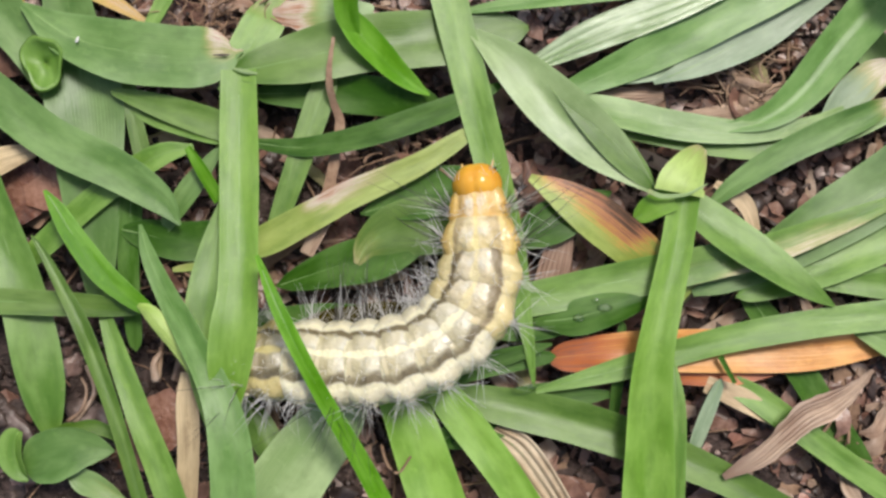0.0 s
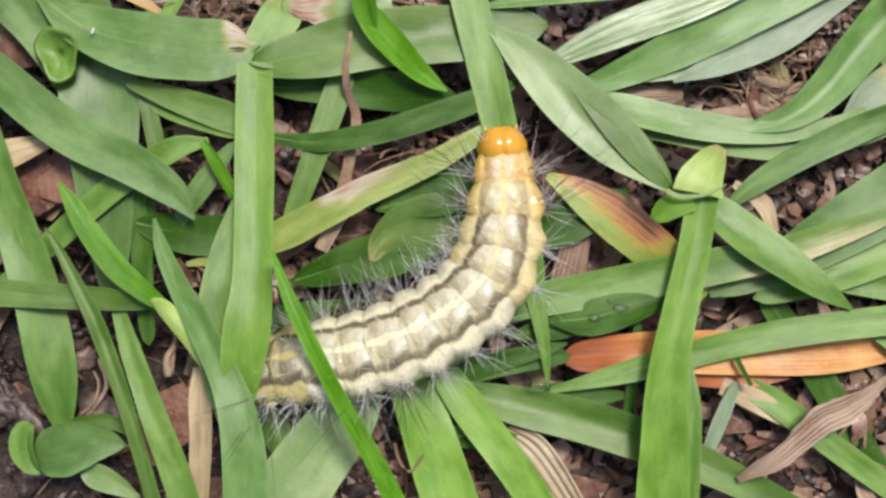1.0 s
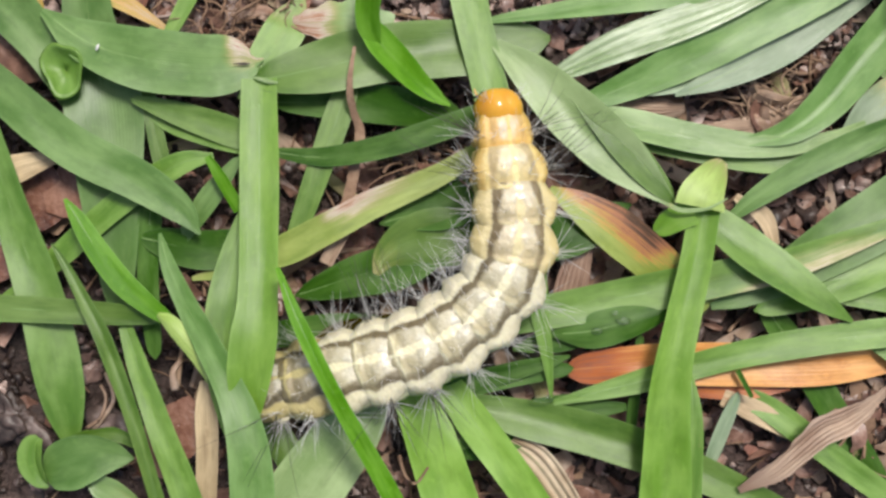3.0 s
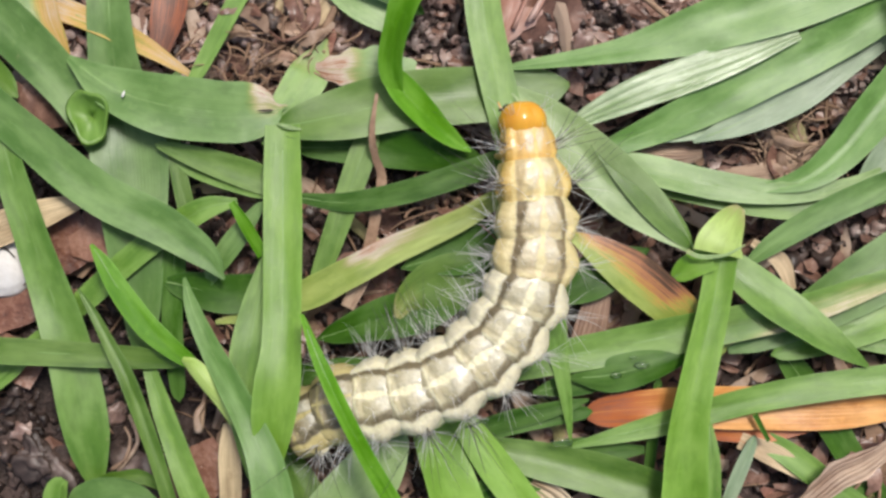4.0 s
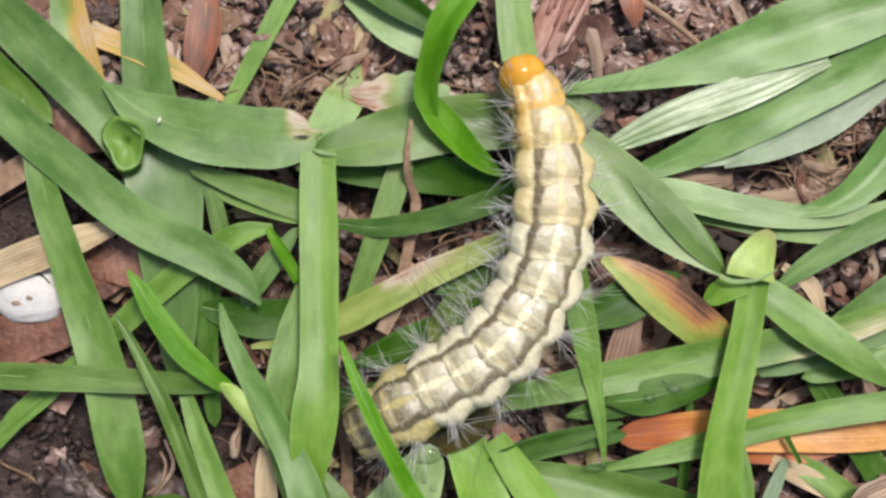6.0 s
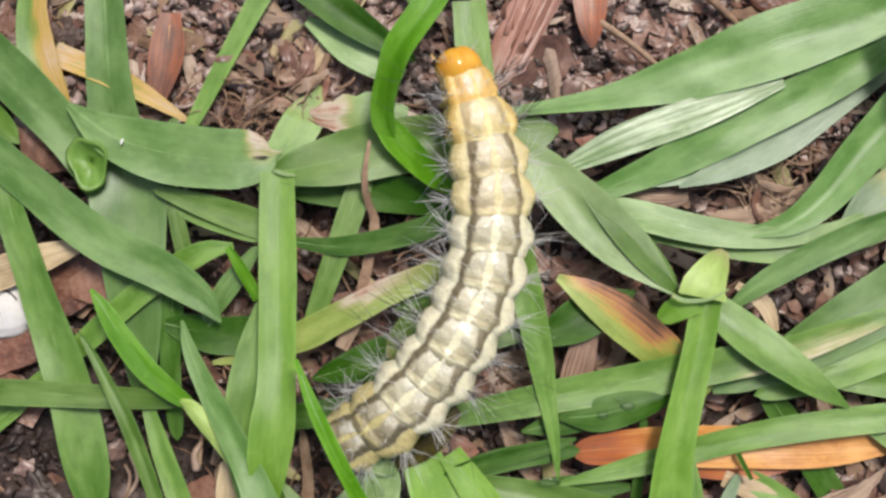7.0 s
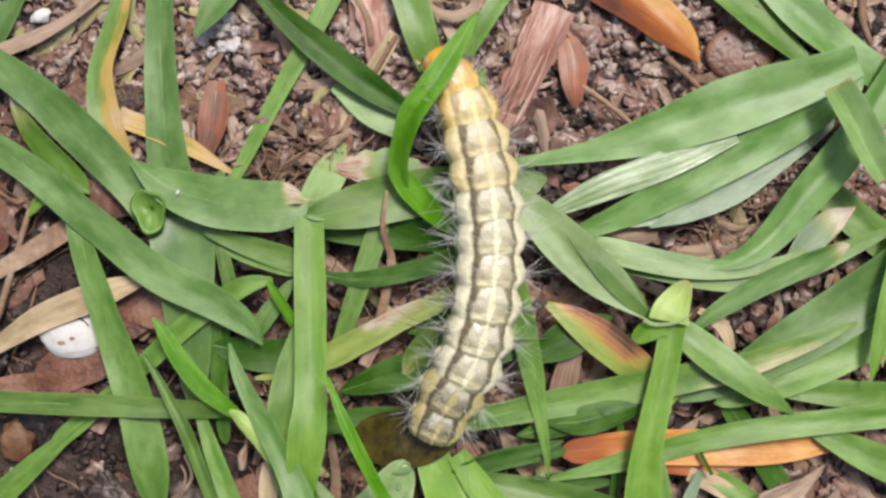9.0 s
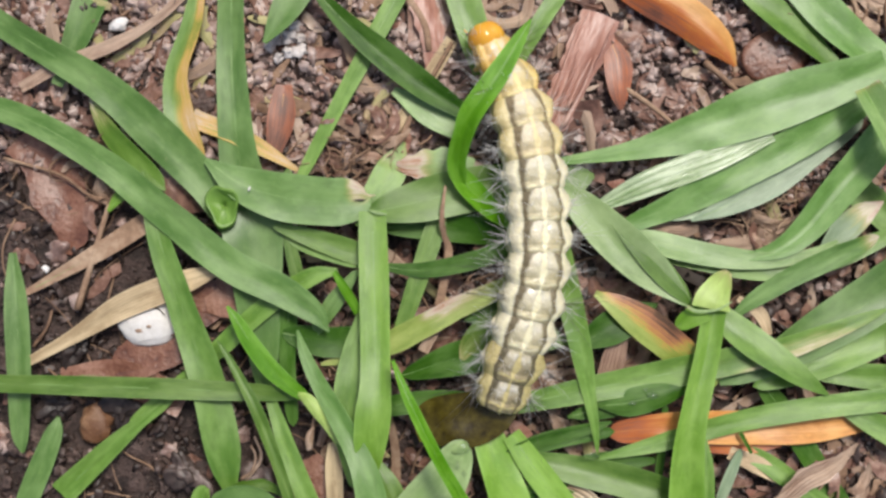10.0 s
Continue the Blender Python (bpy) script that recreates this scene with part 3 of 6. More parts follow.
# Green blade given the olive material to paint in the shade it lies in
blade([(-12.16, 16.03, 2, 0.48, 0), (-10.93, 15.87, 2.2, 2.07, 0), (-8, 16.54, 2.1, 3.38, 0), (-4.18, 17.48, 1.8, 3.64, 0), (-0.67, 17.89, 1.5, 3.62, 0), (2.89, 18.23, 1.2, 3.43, 0), (5.04, 18.6, 1, 2.24, 0), (6.31, 18.86, 0.9, 0.35, 0)], OLIVE, "broad green leaf blade beside a stem joint, darkened for shade")
blade([(-23.2, 36.63, 1, 2.35, 0), (-23.12, 28.3, 1.2, 2.35, 0), (-22.42, 20.53, 1.4, 3.15, 0), (-21.25, 14.22, 1.4, 4.73, 0), (-20.6, 7.9, 1.4, 3.4, 0), (-20.25, 4.6, 1.3, 2.5, 0), (-20.1, 2.0, 1.0, 1.4, 0)], BLUISH, "long upright bluish green grass blade")
blade([(-46.82, 24.79, 1.9, 1.79, 0), (-39.95, 23.34, 2.3, 1.96, 0), (-33.13, 19.64, 2.6, 2.22, 0), (-27.69, 15.35, 2.8, 2.57, 0), (-22.77, 11.48, 2.9, 2.65, 0), (-18.78, 9.52, 2.9, 2.48, 0), (-16.14, 7.77, 2.8, 1.77, 0), (-14.91, 6.23, 2.6, 0.18, 0)], BLUISH, "long bluish green grass blade with a pointed tip")
blade([(-46.78, 34.39, 1.6, 1.8, 0), (-40.77, 30.29, 1.8, 2.02, 0), (-33.49, 25.89, 1.9, 2.6, 0), (-28.47, 21.54, 2, 3.22, 0), (-24.88, 17.76, 1.8, 2.69, 0), (-22.67, 13.76, 1.4, 1.35, 0)], BLUISH)
blade([(-29.71, 18.37, 2.1, 0.62, 0), (-28.5, 13.68, 2.3, 1.78, 0), (-26.64, 8.37, 2.3, 2.23, 0), (-24.67, 2.63, 2, 2.68, 0), (-23.45, -2.23, 1.8, 2.87, 0), (-23.08, -4.48, 1.5, 2.34, 0), (-22.84, -6.42, 1, 0.99, 0)], SHADED_GREEN, "green grass blade hanging down, darkened for shade")
blade([(-45.55, 2.13, 2.3, 1.34, 0), (-39.35, 2.04, 2.5, 1.42, 0), (-28.78, 1.75, 2.7, 1.64, 0), (-20.94, 1.45, 2.5, 1.42, 0), (-17.9, 1.26, 2.2, 0.98, 0)], OLIVE, "straight green grass blade reaching a stem joint")
blade([(-22.75, 8.2, 3.6, 0.2, 0), (-21.98, 7.07, 3.6, 0.95, 0), (-21.06, 5.55, 3.5, 1.3, 0), (-19.42, 3.4, 3.3, 1.45, 0), (-17.9, 2.05, 3.15, 1.2, 0), (-16.75, 1.2, 3.05, 0.85, 0), (-16.2, 0.6, 2.9, 0.3, 0)], VIVID, "young bright green shoot")
blade([(-17.2, 1.4, 3.2, 0.3, 0), (-16.5, 1.0, 3.4, 0.9, 0), (-15.58, 0.05, 3.45, 1.1, 0), (-14.71, -1.05, 3.35, 1.0, 0), (-13.64, -2.72, 3.05, 0.85, 0), (-12.83, -4.42, 2.6, 0.4, 0)], LIME, "pale yellowish green sheath at the foot of a shoot", fold=-0.3, sway=4, rib=False)
blade([(-23.52, 5.53, 3.4, 0.12, 0), (-22.7, 4.3, 3.4, 0.5, 0), (-21.5, 2.2, 3.5, 0.78, 0), (-20.51, 0.43, 3.6, 0.95, 0), (-19.52, -1.89, 3.6, 1.0, 0), (-18.57, -4.36, 3.6, 0.9, 0), (-17.67, -7.16, 3.5, 0.85, 0), (-16.6, -10.6, 3.4, 0.85, 0)], OLIVE, "narrow dark green grass blade with a shiny edge", fold=0.5, tilt=-14)
blade([(-19.8, 1.5, 1.7, 0.6, 0), (-18.74, -1.29, 2.1, 1.22, 0), (-18.1, -2.97, 2.2, 1.36, 0), (-16.88, -5.97, 2.4, 1.6, 0), (-15.64, -8.97, 2.4, 1.78, 0), (-14.0, -13.4, 2.4, 1.8, 0)], GREEN)
blade([(-14.31, 11.03, 2, 0.48, 0), (-16.53, 10.48, 2, 1.45, 0), (-19.96, 8.19, 1.8, 1.59, 0), (-24.03, 4.5, 1.6, 1.39, 0)], GREEN)
blade([(-13.14, 10.57, 1.6, 0.7, 0), (-14.65, 8.46, 1.6, 1.39, 0), (-16.02, 6.36, 1.4, 0.91, 0), (-16.56, 5.49, 1.2, 0.17, 0)], BLUISH)
blade([(-14.53, 10.93, 2.8, 0.41, 0), (-13.66, 9.58, 2.7, 0.79, 0), (-12.57, 7.73, 2.4, 0.79, 0)], VIVID)
blade([(-18.93, 14.42, 1.7, 0.69, 0), (-15.96, 13.49, 1.7, 1.6, 0), (-12.48, 12.34, 1.6, 1.74, 0)], OLIVE)
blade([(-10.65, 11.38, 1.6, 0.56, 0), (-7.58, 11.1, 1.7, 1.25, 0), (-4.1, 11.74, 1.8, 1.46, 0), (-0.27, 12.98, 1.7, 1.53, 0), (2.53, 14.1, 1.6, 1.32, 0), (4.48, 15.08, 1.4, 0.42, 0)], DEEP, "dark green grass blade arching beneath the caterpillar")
blade([(-15.64, 3.59, 1.2, 0.28, 0.2), (-13.03, 4.14, 1.4, 1.05, 0), (-9.91, 5.39, 1.6, 1.91, 0), (-7.85, 6.46, 1.7, 1.94, 0.1), (-6.95, 6.92, 1.8, 1.91, 0.34), (-5.71, 7.63, 1.8, 1.87, 0.62), (-4.82, 8.13, 1.8, 1.8, 0.55), (-3.19, 8.86, 1.8, 1.66, 0.3), (-0.59, 10.05, 1.75, 1.39, 0), (1.68, 11.47, 1.6, 1.11, 0), (3.2, 12.58, 1.4, 0.49, 0)], YELLOWISH, "yellowing grass blade with pinkish brown marks", edge=-0.75, rib=False)
blade([(-18.28, 7.91, 1.2, 1.4, 0), (-18.32, 3.72, 1.2, 1.33, 0), (-17.89, -0.43, 1.1, 1.05, 0)], DEEP)
blade([(-17.56, 10.39, 1.1, 1.05, 0), (-18.53, 14.94, 1.2, 0.91, 0), (-18.48, 18.53, 1, 0.91, 0)], OLIVE)
blade([(-30.21, -0.93, 1.1, 1.05, 0), (-28.17, 0.82, 1.2, 1.26, 0), (-25.48, 2.93, 1.2, 1.4, 0)], GREEN)
blade([(-30.82, -1.96, 1.2, 0.7, 0), (-28.16, 0.48, 1.2, 1.05, 0), (-27.21, 1.18, 1, 0.28, 0)], GREEN)
blade([(0.75, 30.54, 5.2, 0.14, 0), (-0.12, 28.94, 5.6, 1.03, 0), (-1.62, 26.35, 6, 1.71, 0), (-2.82, 24.54, 6.2, 1.84, 0), (-3.89, 22.94, 6, 1.84, 0), (-4.5, 21.32, 5.2, 1.59, 0), (-4.9, 19.77, 4.2, 1.5, 0), (-4.8, 18.6, 3.5, 1.35, 0), (-4.35, 17.8, 2.9, 0.5, 0)], VIVID, "curled bright green grass blade arching over the caterpillar's head", fold=0.25, sway=8)
blade([(-5.1, 19.3, 3.4, 0.85, 0), (-4.4, 18.2, 3.1, 1.7, 0), (-3.25, 17.0, 2.6, 1.8, 0), (-2.05, 15.85, 2.1, 1.5, 0), (-0.9, 15.0, 1.8, 0.95, 0), (0.1, 14.4, 1.6, 0.15, 0)], VIVID, "folded lower half of a curled grass blade", fold=0.35)
blade([(0.41, 27.04, 1.4, 2.16, 0), (0.86, 22.67, 1.6, 2.29, 0), (1.7, 18.74, 1.7, 2.29, 0), (3.76, 10.64, 1.8, 2.08, 0), (5.08, 4.73, 1.9, 1.73, 0), (5.67, 1.62, 1.8, 1.18, 0), (6.16, -1.14, 1.7, 0.69, 0), (6.46, -3.51, 1.4, 0.17, 0)], GREEN, "long straight grass blade passing beneath the caterpillar")
blade([(2.82, 18.33, 1.6, 0.69, 0), (4.96, 16.41, 1.9, 2.47, 0), (7.72, 13.73, 2.1, 3.42, 0), (10.82, 11.03, 2.1, 3.01, 0), (13.83, 8.32, 2.1, 0.41, 0)], SILVER, "broad pale green grass blade folded along its rib", fold=0.22)
blade([(6.88, 15.98, 1.95, 0.27, 0), (9.09, 13.74, 2.2, 1.5, 0), (11.07, 11.53, 2.25, 1.91, 0), (12.79, 9.63, 2.2, 1.44, 0), (13.9, 8.39, 2.1, 0.27, 0)], OLIVE, "turned over edge of a pale grass blade", fold=0.04, rib=False, sway=4)
blade([(15.94, 8.88, 2, 1.6, 0), (15.61, 7.98, 2.3, 1.85, 0), (15.02, 4.85, 2.5, 2.0, 0), (14.18, 1.41, 2.8, 2.1, 0), (13.43, -1.99, 3, 2.35, 0), (13.16, -5.36, 3, 2.75, 0), (13.03, -9.73, 3, 3.15, 0), (12.93, -14.39, 3, 3.3, 0)], BRIGHT, "tall bright green grass stalk with a collar", fold=0.28, sway=6)
blade([(16.86, 11.1, 2, 0.69, 0.3), (16.33, 10.42, 2.4, 1.7, 0.14), (15.75, 9.61, 2.8, 2.35, 0.03), (15.3, 8.82, 3, 2.85, 0), (15.15, 8.14, 3, 3.05, 0)], LIME, "pale yellow-green collar round a grass stalk", fold=-0.05, sway=3, rib=False)
blade([(13.29, 8.28, 3.0, 0.3, 0.3), (14.08, 7.94, 3.15, 0.26, 0), (15.44, 8.02, 3.2, 0.2, 0), (16.15, 8.31, 3.15, 0.14, 0), (16.85, 8.71, 3, 0.07, 0)], SILVER, "whitish membrane below a grass collar", fold=-0.1)
blade([(12.61, 6.57, 1.9, 0.28, 0), (13.05, 6.92, 2.1, 1.17, 0), (13.77, 7.43, 2.4, 1.58, 0), (14.93, 7.88, 2.6, 1.51, 0)], BRIGHT, "small pointed lobe of a grass collar")
blade([(14.68, -1.66, 2.6, 0.17, 0), (14.79, -4.02, 2.8, 1.02, 0), (14.65, -6.39, 2.8, 1.5, 0), (14.38, -9.75, 2.8, 1.71, 0), (14.17, -14.1, 2.8, 1.71, 0)], GREEN)
blade([(3.17, 19.89, 1.4, 0.54, 0), (9.23, 20.79, 1.8, 1.61, 0), (14.58, 22.27, 2.2, 3.21, 0), (19.93, 24.29, 2.5, 4.35, 0), (25.3, 26.11, 2.7, 3.55, 0), (29.38, 27.73, 2.7, 2.44, 0)], MINT, "long broad green grass blade")
blade([(5.84, 15.93, 1.8, 0.63, 0), (10.06, 17.95, 2.2, 2.01, 0), (15.43, 19.99, 2.4, 2.14, 0), (20.36, 21.95, 2.5, 0.89, 0)], RIBBED, "shiny ribbed pale grass blade", fold=0.1)
blade([(7.88, 14.37, 1.7, 0.9, 0), (13.27, 16.73, 1.9, 2.33, 0), (19.13, 19.74, 2, 2.77, 0), (24.53, 22.65, 2.2, 2.59, 0), (28.56, 25.51, 2.4, 2, 0)], MINT)
blade([(14, 15.18, 1.6, 0.18, 0), (16.95, 16.46, 1.6, 1.71, 0), (20.17, 18.31, 1.5, 2.79, 0), (23.89, 20.63, 1.3, 2.0, 0), (27.2, 23.0, 1.1, 1.4, 0)], GREYISH, "greyish green grass tip lying low")
blade([(10.22, 15.77, 1.2, 0.9, 0), (12.48, 16.01, 1.3, 1.8, 0), (15.23, 16.48, 1.2, 1.8, 0)], GREYISH)
blade([(7.27, 14.3, 1.2, 0.45, 0), (11.02, 13.39, 1.8, 1.97, 0), (15.46, 12.38, 2.1, 1.87, 0), (19.92, 11.99, 2.2, 1.34, 0), (23.08, 12.46, 2.2, 0.89, 0), (25.56, 13.55, 2.2, 0.27, 0)], PALE, "long curved pale green grass blade")
blade([(9.28, 12.68, 1.4, 0.54, 0), (14.66, 11.8, 1.6, 1.26, 0), (20.03, 11.28, 1.8, 1.88, 0), (24.52, 12.03, 1.9, 1.97, 0), (28.15, 13.35, 1.9, 1.52, 0), (32.3, 15.19, 1.8, 0.54, 0)], GREEN)
blade([(17.0, 12.2, 1.95, 0.2, 0), (18.6, 12.32, 2.15, 0.7, 0), (20.9, 12.95, 2.3, 1.6, 0), (22.95, 14.5, 2.3, 2.3, 0), (25.3, 17.25, 2.3, 2.75, 0), (28.3, 20.85, 2.4, 2.9, 0), (31.1, 25.0, 2.4, 2.4, 0), (33.4, 29.0, 2.2, 1.9, 0)], MINT, "long bluish green grass blade folded along its rib", fold=0.4, sway=8)
blade([(17.2, 7.4, 1.5, 0.45, 0), (19.05, 8.93, 1.9, 1.3, 0), (21.65, 10.59, 2.4, 1.6, 0), (24.47, 11.99, 2.7, 1.75, 0), (26.76, 12.99, 2.7, 1.6, 0.02), (28.2, 13.7, 2.55, 0.9, 0.3), (28.75, 13.95, 2.5, 0.15, 0.4)], BLUISH, "bluish green grass blade with a pinkish dry tip")
blade([(-0.38, 0.36, 1.4, 1.35, 0), (6.09, 1.73, 1.6, 2.07, 0), (13.26, 3.19, 1.7, 2.33, 0), (17.7, 4.12, 1.9, 2.15, 0.1), (20.35, 4.67, 2.1, 1.96, 0.34), (24.37, 6.12, 2.2, 1.52, 0.3), (27.75, 7.47, 2.2, 0.89, 0.1), (29.5, 8.15, 2, 0.22, 0)], GREEN, "long green grass blade with a dry streak", edge=0.5)
blade([(35.37, 14.06, 2, 4.25, 0), (29.09, 9.31, 1.7, 4.13, 0), (23.72, 5.9, 1.4, 3.42, 0), (18.78, 3.09, 1.2, 1.62, 0), (16.31, 2.17, 1.1, 0.45, 0)], BLUISH, "broad bluish green grass blade")
blade([(33.65, 8.65, 1.6, 3.14, 0), (29.12, 5.93, 1.5, 2.7, 0), (24.61, 3.66, 1.4, 2.25, 0), (20.13, 2.29, 1.2, 1.35, 0)], GREEN)
blade([(15.1, 8.56, 1.6, 1.17, 0), (18.06, 5.92, 2.3, 2.67, 0), (21.09, 3.73, 2.6, 2.22, 0), (23.11, 2.32, 2.5, 1.24, 0), (24.64, 1.34, 2.3, 0.18, 0)], GREEN)
blade([(33.69, 2.35, 1.3, 2.25, 0), (28.22, 2.78, 1.4, 2.03, 0), (23.73, 3.21, 1.3, 1.35, 0)], GREEN)
blade([(6.46, 0.39, 1.5, 0.36, 0), (8.75, 0.61, 1.8, 2.15, 0), (11.44, 1.33, 1.8, 1.97, 0), (14.17, 2.3, 1.6, 0.81, 0)], DEEP, "wet dark green leaf with shiny drops", fold=-0.2)
blade([(6.55, -3.78, 1.5, 0.36, 0), (11.89, -2.41, 1.7, 1.44, 0), (17.68, -0.77, 1.9, 1.66, 0), (24.34, 0.38, 2.1, 1.79, 0), (34.23, 1.53, 2.1, 1.87, 0)], GREEN, "long green grass blade lying over an orange leaf")
blade([(7.52, -1.87, 0.9, 0.77, 0.55), (8.27, -1.75, 1, 1.75, 0.5), (9.75, -1.6, 1, 2.17, 0.45), (11.49, -1.46, 1.1, 2.38, 0.3), (13.6, -1.37, 1.1, 2.52, 0), (18.53, -1.38, 1.1, 2.73, 0), (23.48, -1.32, 1.1, 2.52, 0), (27.43, -1, 1, 1.54, 0), (30.33, -0.62, 0.9, 0.18, 0)], RUST, "fallen orange leaf lying on the soil", fold=0.12)
blade([(13.02, -2.95, 0.6, 0.28, 0.6), (15.83, -2.98, 0.7, 0.99, 0.55), (18.66, -3.09, 0.7, 0.92, 0.5), (21.36, -2.86, 0.6, 0.21, 0.6)], RUST, "rust red scrap of dead leaf")
blade([(-4.2, -2.35, 2.05, 0.5, 0), (-4.45, -2.85, 2.05, 1.9, 0), (-4.95, -3.9, 2.0, 3.0, 0), (-5.9, -5.7, 1.9, 3.8, 0), (-7.93, -8.45, 1.9, 4.36, 0), (-9.92, -11.5, 1.9, 4.57, 0), (-11.9, -14.54, 1.9, 4.5, 0)], SILVER, "broad pale bluish green leaf blade")
blade([(-2.89, -0.24, 1.3, 1.75, 0), (-1.99, -2.98, 1.5, 2.78, 0), (-0.93, -6.03, 1.7, 3.12, 0), (0.49, -10.08, 1.8, 3.29, 0), (2.08, -14.46, 1.8, 3.29, 0)], BRIGHT, "broad bright green grass blade beneath the caterpillar")
blade([(-0.44, -1.92, 1.5, 1.53, 0), (1.47, -4.63, 1.7, 2.15, 0), (3.56, -7.33, 1.8, 2.15, 0), (5.47, -10.03, 1.8, 2.08, 0), (7.91, -14.07, 1.8, 2.08, 0)], BRIGHT)
blade([(0.64, -3.94, 1.2, 1.26, 0), (4.47, -4.71, 1.3, 2.3, 0), (9, -5.7, 1.3, 2.65, 0), (13.55, -7.24, 1.3, 2.44, 0), (18.44, -9.32, 1.3, 1.92, 0), (24.02, -12.36, 1.3, 1.75, 0)], OLIVE, "broad dark green leaf blade in shade", fold=0.3)
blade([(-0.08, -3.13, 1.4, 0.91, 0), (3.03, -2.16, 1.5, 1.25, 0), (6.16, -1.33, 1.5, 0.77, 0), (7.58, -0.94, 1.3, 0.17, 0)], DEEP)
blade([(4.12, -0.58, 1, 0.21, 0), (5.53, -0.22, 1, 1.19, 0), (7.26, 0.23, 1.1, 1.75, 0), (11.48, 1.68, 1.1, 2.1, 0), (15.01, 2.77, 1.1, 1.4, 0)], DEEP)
blade([(16.98, -2.68, 0.4, 0.64, 0), (20.04, -4.18, 0.8, 1.55, 0), (24.14, -7.23, 1.1, 1.54, 0), (29.05, -10.64, 1.1, 1.4, 0)], GREEN)
blade([(20.21, 1.77, 0.4, 1.41, 0), (22.38, -1.39, 0.3, 1.95, 0), (24.46, -4.88, 0.4, 1.77, 0), (26.48, -8.33, 0.6, 1.76, 0)], DEEP)
blade([(17.74, -1.68, 1.9, 0.35, 0), (18.64, -3.33, 1.8, 0.28, 0)], DEEP)
blade([(17.78, -3.66, 1, 0.7, 0), (16.93, -5.57, 1.1, 0.91, 0), (16.26, -7.32, 1, 0.7, 0)], GREYISH)
blade([(11.95, -0.07, 0.9, 0.56, 0), (11.72, -2.51, 1, 0.7, 0), (11.4, -5.31, 0.9, 0.63, 0)], DEEP)
blade([(6.3, 9.32, 1.3, 0.49, 0.1), (8.05, 8.36, 1.4, 1.81, 0.75), (10.14, 6.98, 1.5, 2.78, 0.85), (11.9, 5.6, 1.5, 2.85, 1), (13.16, 4.57, 1.4, 2.72, 0.6), (15.01, 3.05, 1.1, 2.31, 0.05), (16.13, 2.08, 0.9, 1.05, 0)], WITHERED, "withered grass blade with a rust red blotch", edge=-0.75, fold=0.06, rib=False)
blade([(8.46, 5.88, 0.2, 1.42, 0.7), (7.76, 3.38, 0.2, 2.13, 0.72), (7.08, 0.53, 0.1, 1.78, 0.7)], HUSK, "brown flat stem on the soil")
blade([(17.82, 8.98, 1.2, 0.49, 0), (19.56, 7.76, 1.3, 1.05, 0), (20.29, 6.01, 1.2, 0.56, 0)], STRAW, "yellow withered curled leaf end")
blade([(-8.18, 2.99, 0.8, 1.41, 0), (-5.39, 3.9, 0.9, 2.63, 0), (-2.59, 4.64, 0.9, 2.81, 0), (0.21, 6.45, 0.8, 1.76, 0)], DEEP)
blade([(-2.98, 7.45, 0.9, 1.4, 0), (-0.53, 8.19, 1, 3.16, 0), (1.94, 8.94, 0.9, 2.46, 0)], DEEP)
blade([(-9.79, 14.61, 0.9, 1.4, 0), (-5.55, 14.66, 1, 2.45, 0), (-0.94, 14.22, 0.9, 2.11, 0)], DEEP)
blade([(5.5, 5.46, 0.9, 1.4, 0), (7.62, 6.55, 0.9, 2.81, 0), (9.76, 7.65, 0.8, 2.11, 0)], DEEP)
blade([(-6.43, 14.95, 1.3, 1.54, 0), (-7.76, 10.85, 1.5, 1.6, 0), (-8.98, 7.15, 1.5, 1.25, 0), (-9.59, 5.41, 1.3, 0.87, 0)], OLIVE, "wet green grass blade with a glossy edge")
blade([(-17.59, 5.82, 1.3, 1.75, 0), (-15.13, 5.33, 1.4, 2.44, 0), (-12.37, 5.54, 1.3, 2.09, 0)], DEEP)
blade([(-9.71, 19.57, 1.2, 0.56, 0.6), (-8.86, 19.54, 1.4, 1.53, 0.6), (-7.9, 19.6, 1.5, 2.09, 0.5), (-6.67, 19.67, 1.6, 2.15, 0.1), (-5.27, 19.65, 1.5, 2.09, 0), (-3.5, 19.33, 1.2, 1.61, 0)], PALE, "withering whitish leaf scrap", fold=-0.05, wave=0.3, ragged=0.35, rib=False)
blade([(-25.58, 35.04, 1.6, 0.9, 0.4), (-26.18, 30.87, 1.8, 1.7, 0.36), (-27.34, 26.75, 1.9, 1.97, 0.34), (-26.95, 22.91, 1.9, 2.42, 0.42), (-26.02, 20.67, 1.5, 1.79, 0.36), (-25.08, 19.02, 1.1, 0.45, 0.2)], EDGED, "green grass blade with a withered tan edge", edge=-1.0)
blade([(-8.49, 35.75, 1.3, 1.62, 0), (-11.61, 29.72, 1.4, 1.49, 0), (-14.27, 24.68, 1.4, 1.26, 0), (-17.15, 18.99, 1.3, 0.9, 0)], GREEN, "narrow straight green grass blade")
blade([(-17.05, 34.44, 2.4, 0.44, 0), (-14.25, 31.31, 2.3, 1.51, 0), (-10.63, 28.19, 2.2, 2.23, 0), (-7.03, 25.53, 2, 2.06, 0), (-3.64, 23.42, 1.8, 0.9, 0)], DEEP, "dark green grass blade folded lengthwise", fold=0.35)
blade([(-10, 25.66, 1.2, 0.63, 0), (-7.04, 23.83, 1.3, 2.25, 0), (-3.85, 21.96, 1.2, 1.35, 0)], PALE)
blade([(-26.29, 23.37, 1, 1.63, 0.5), (-21.5, 21.39, 1.1, 1.44, 0.4), (-17.65, 19.16, 1, 0.36, 0.35)], EDGED, "yellow-orange withered grass blade")
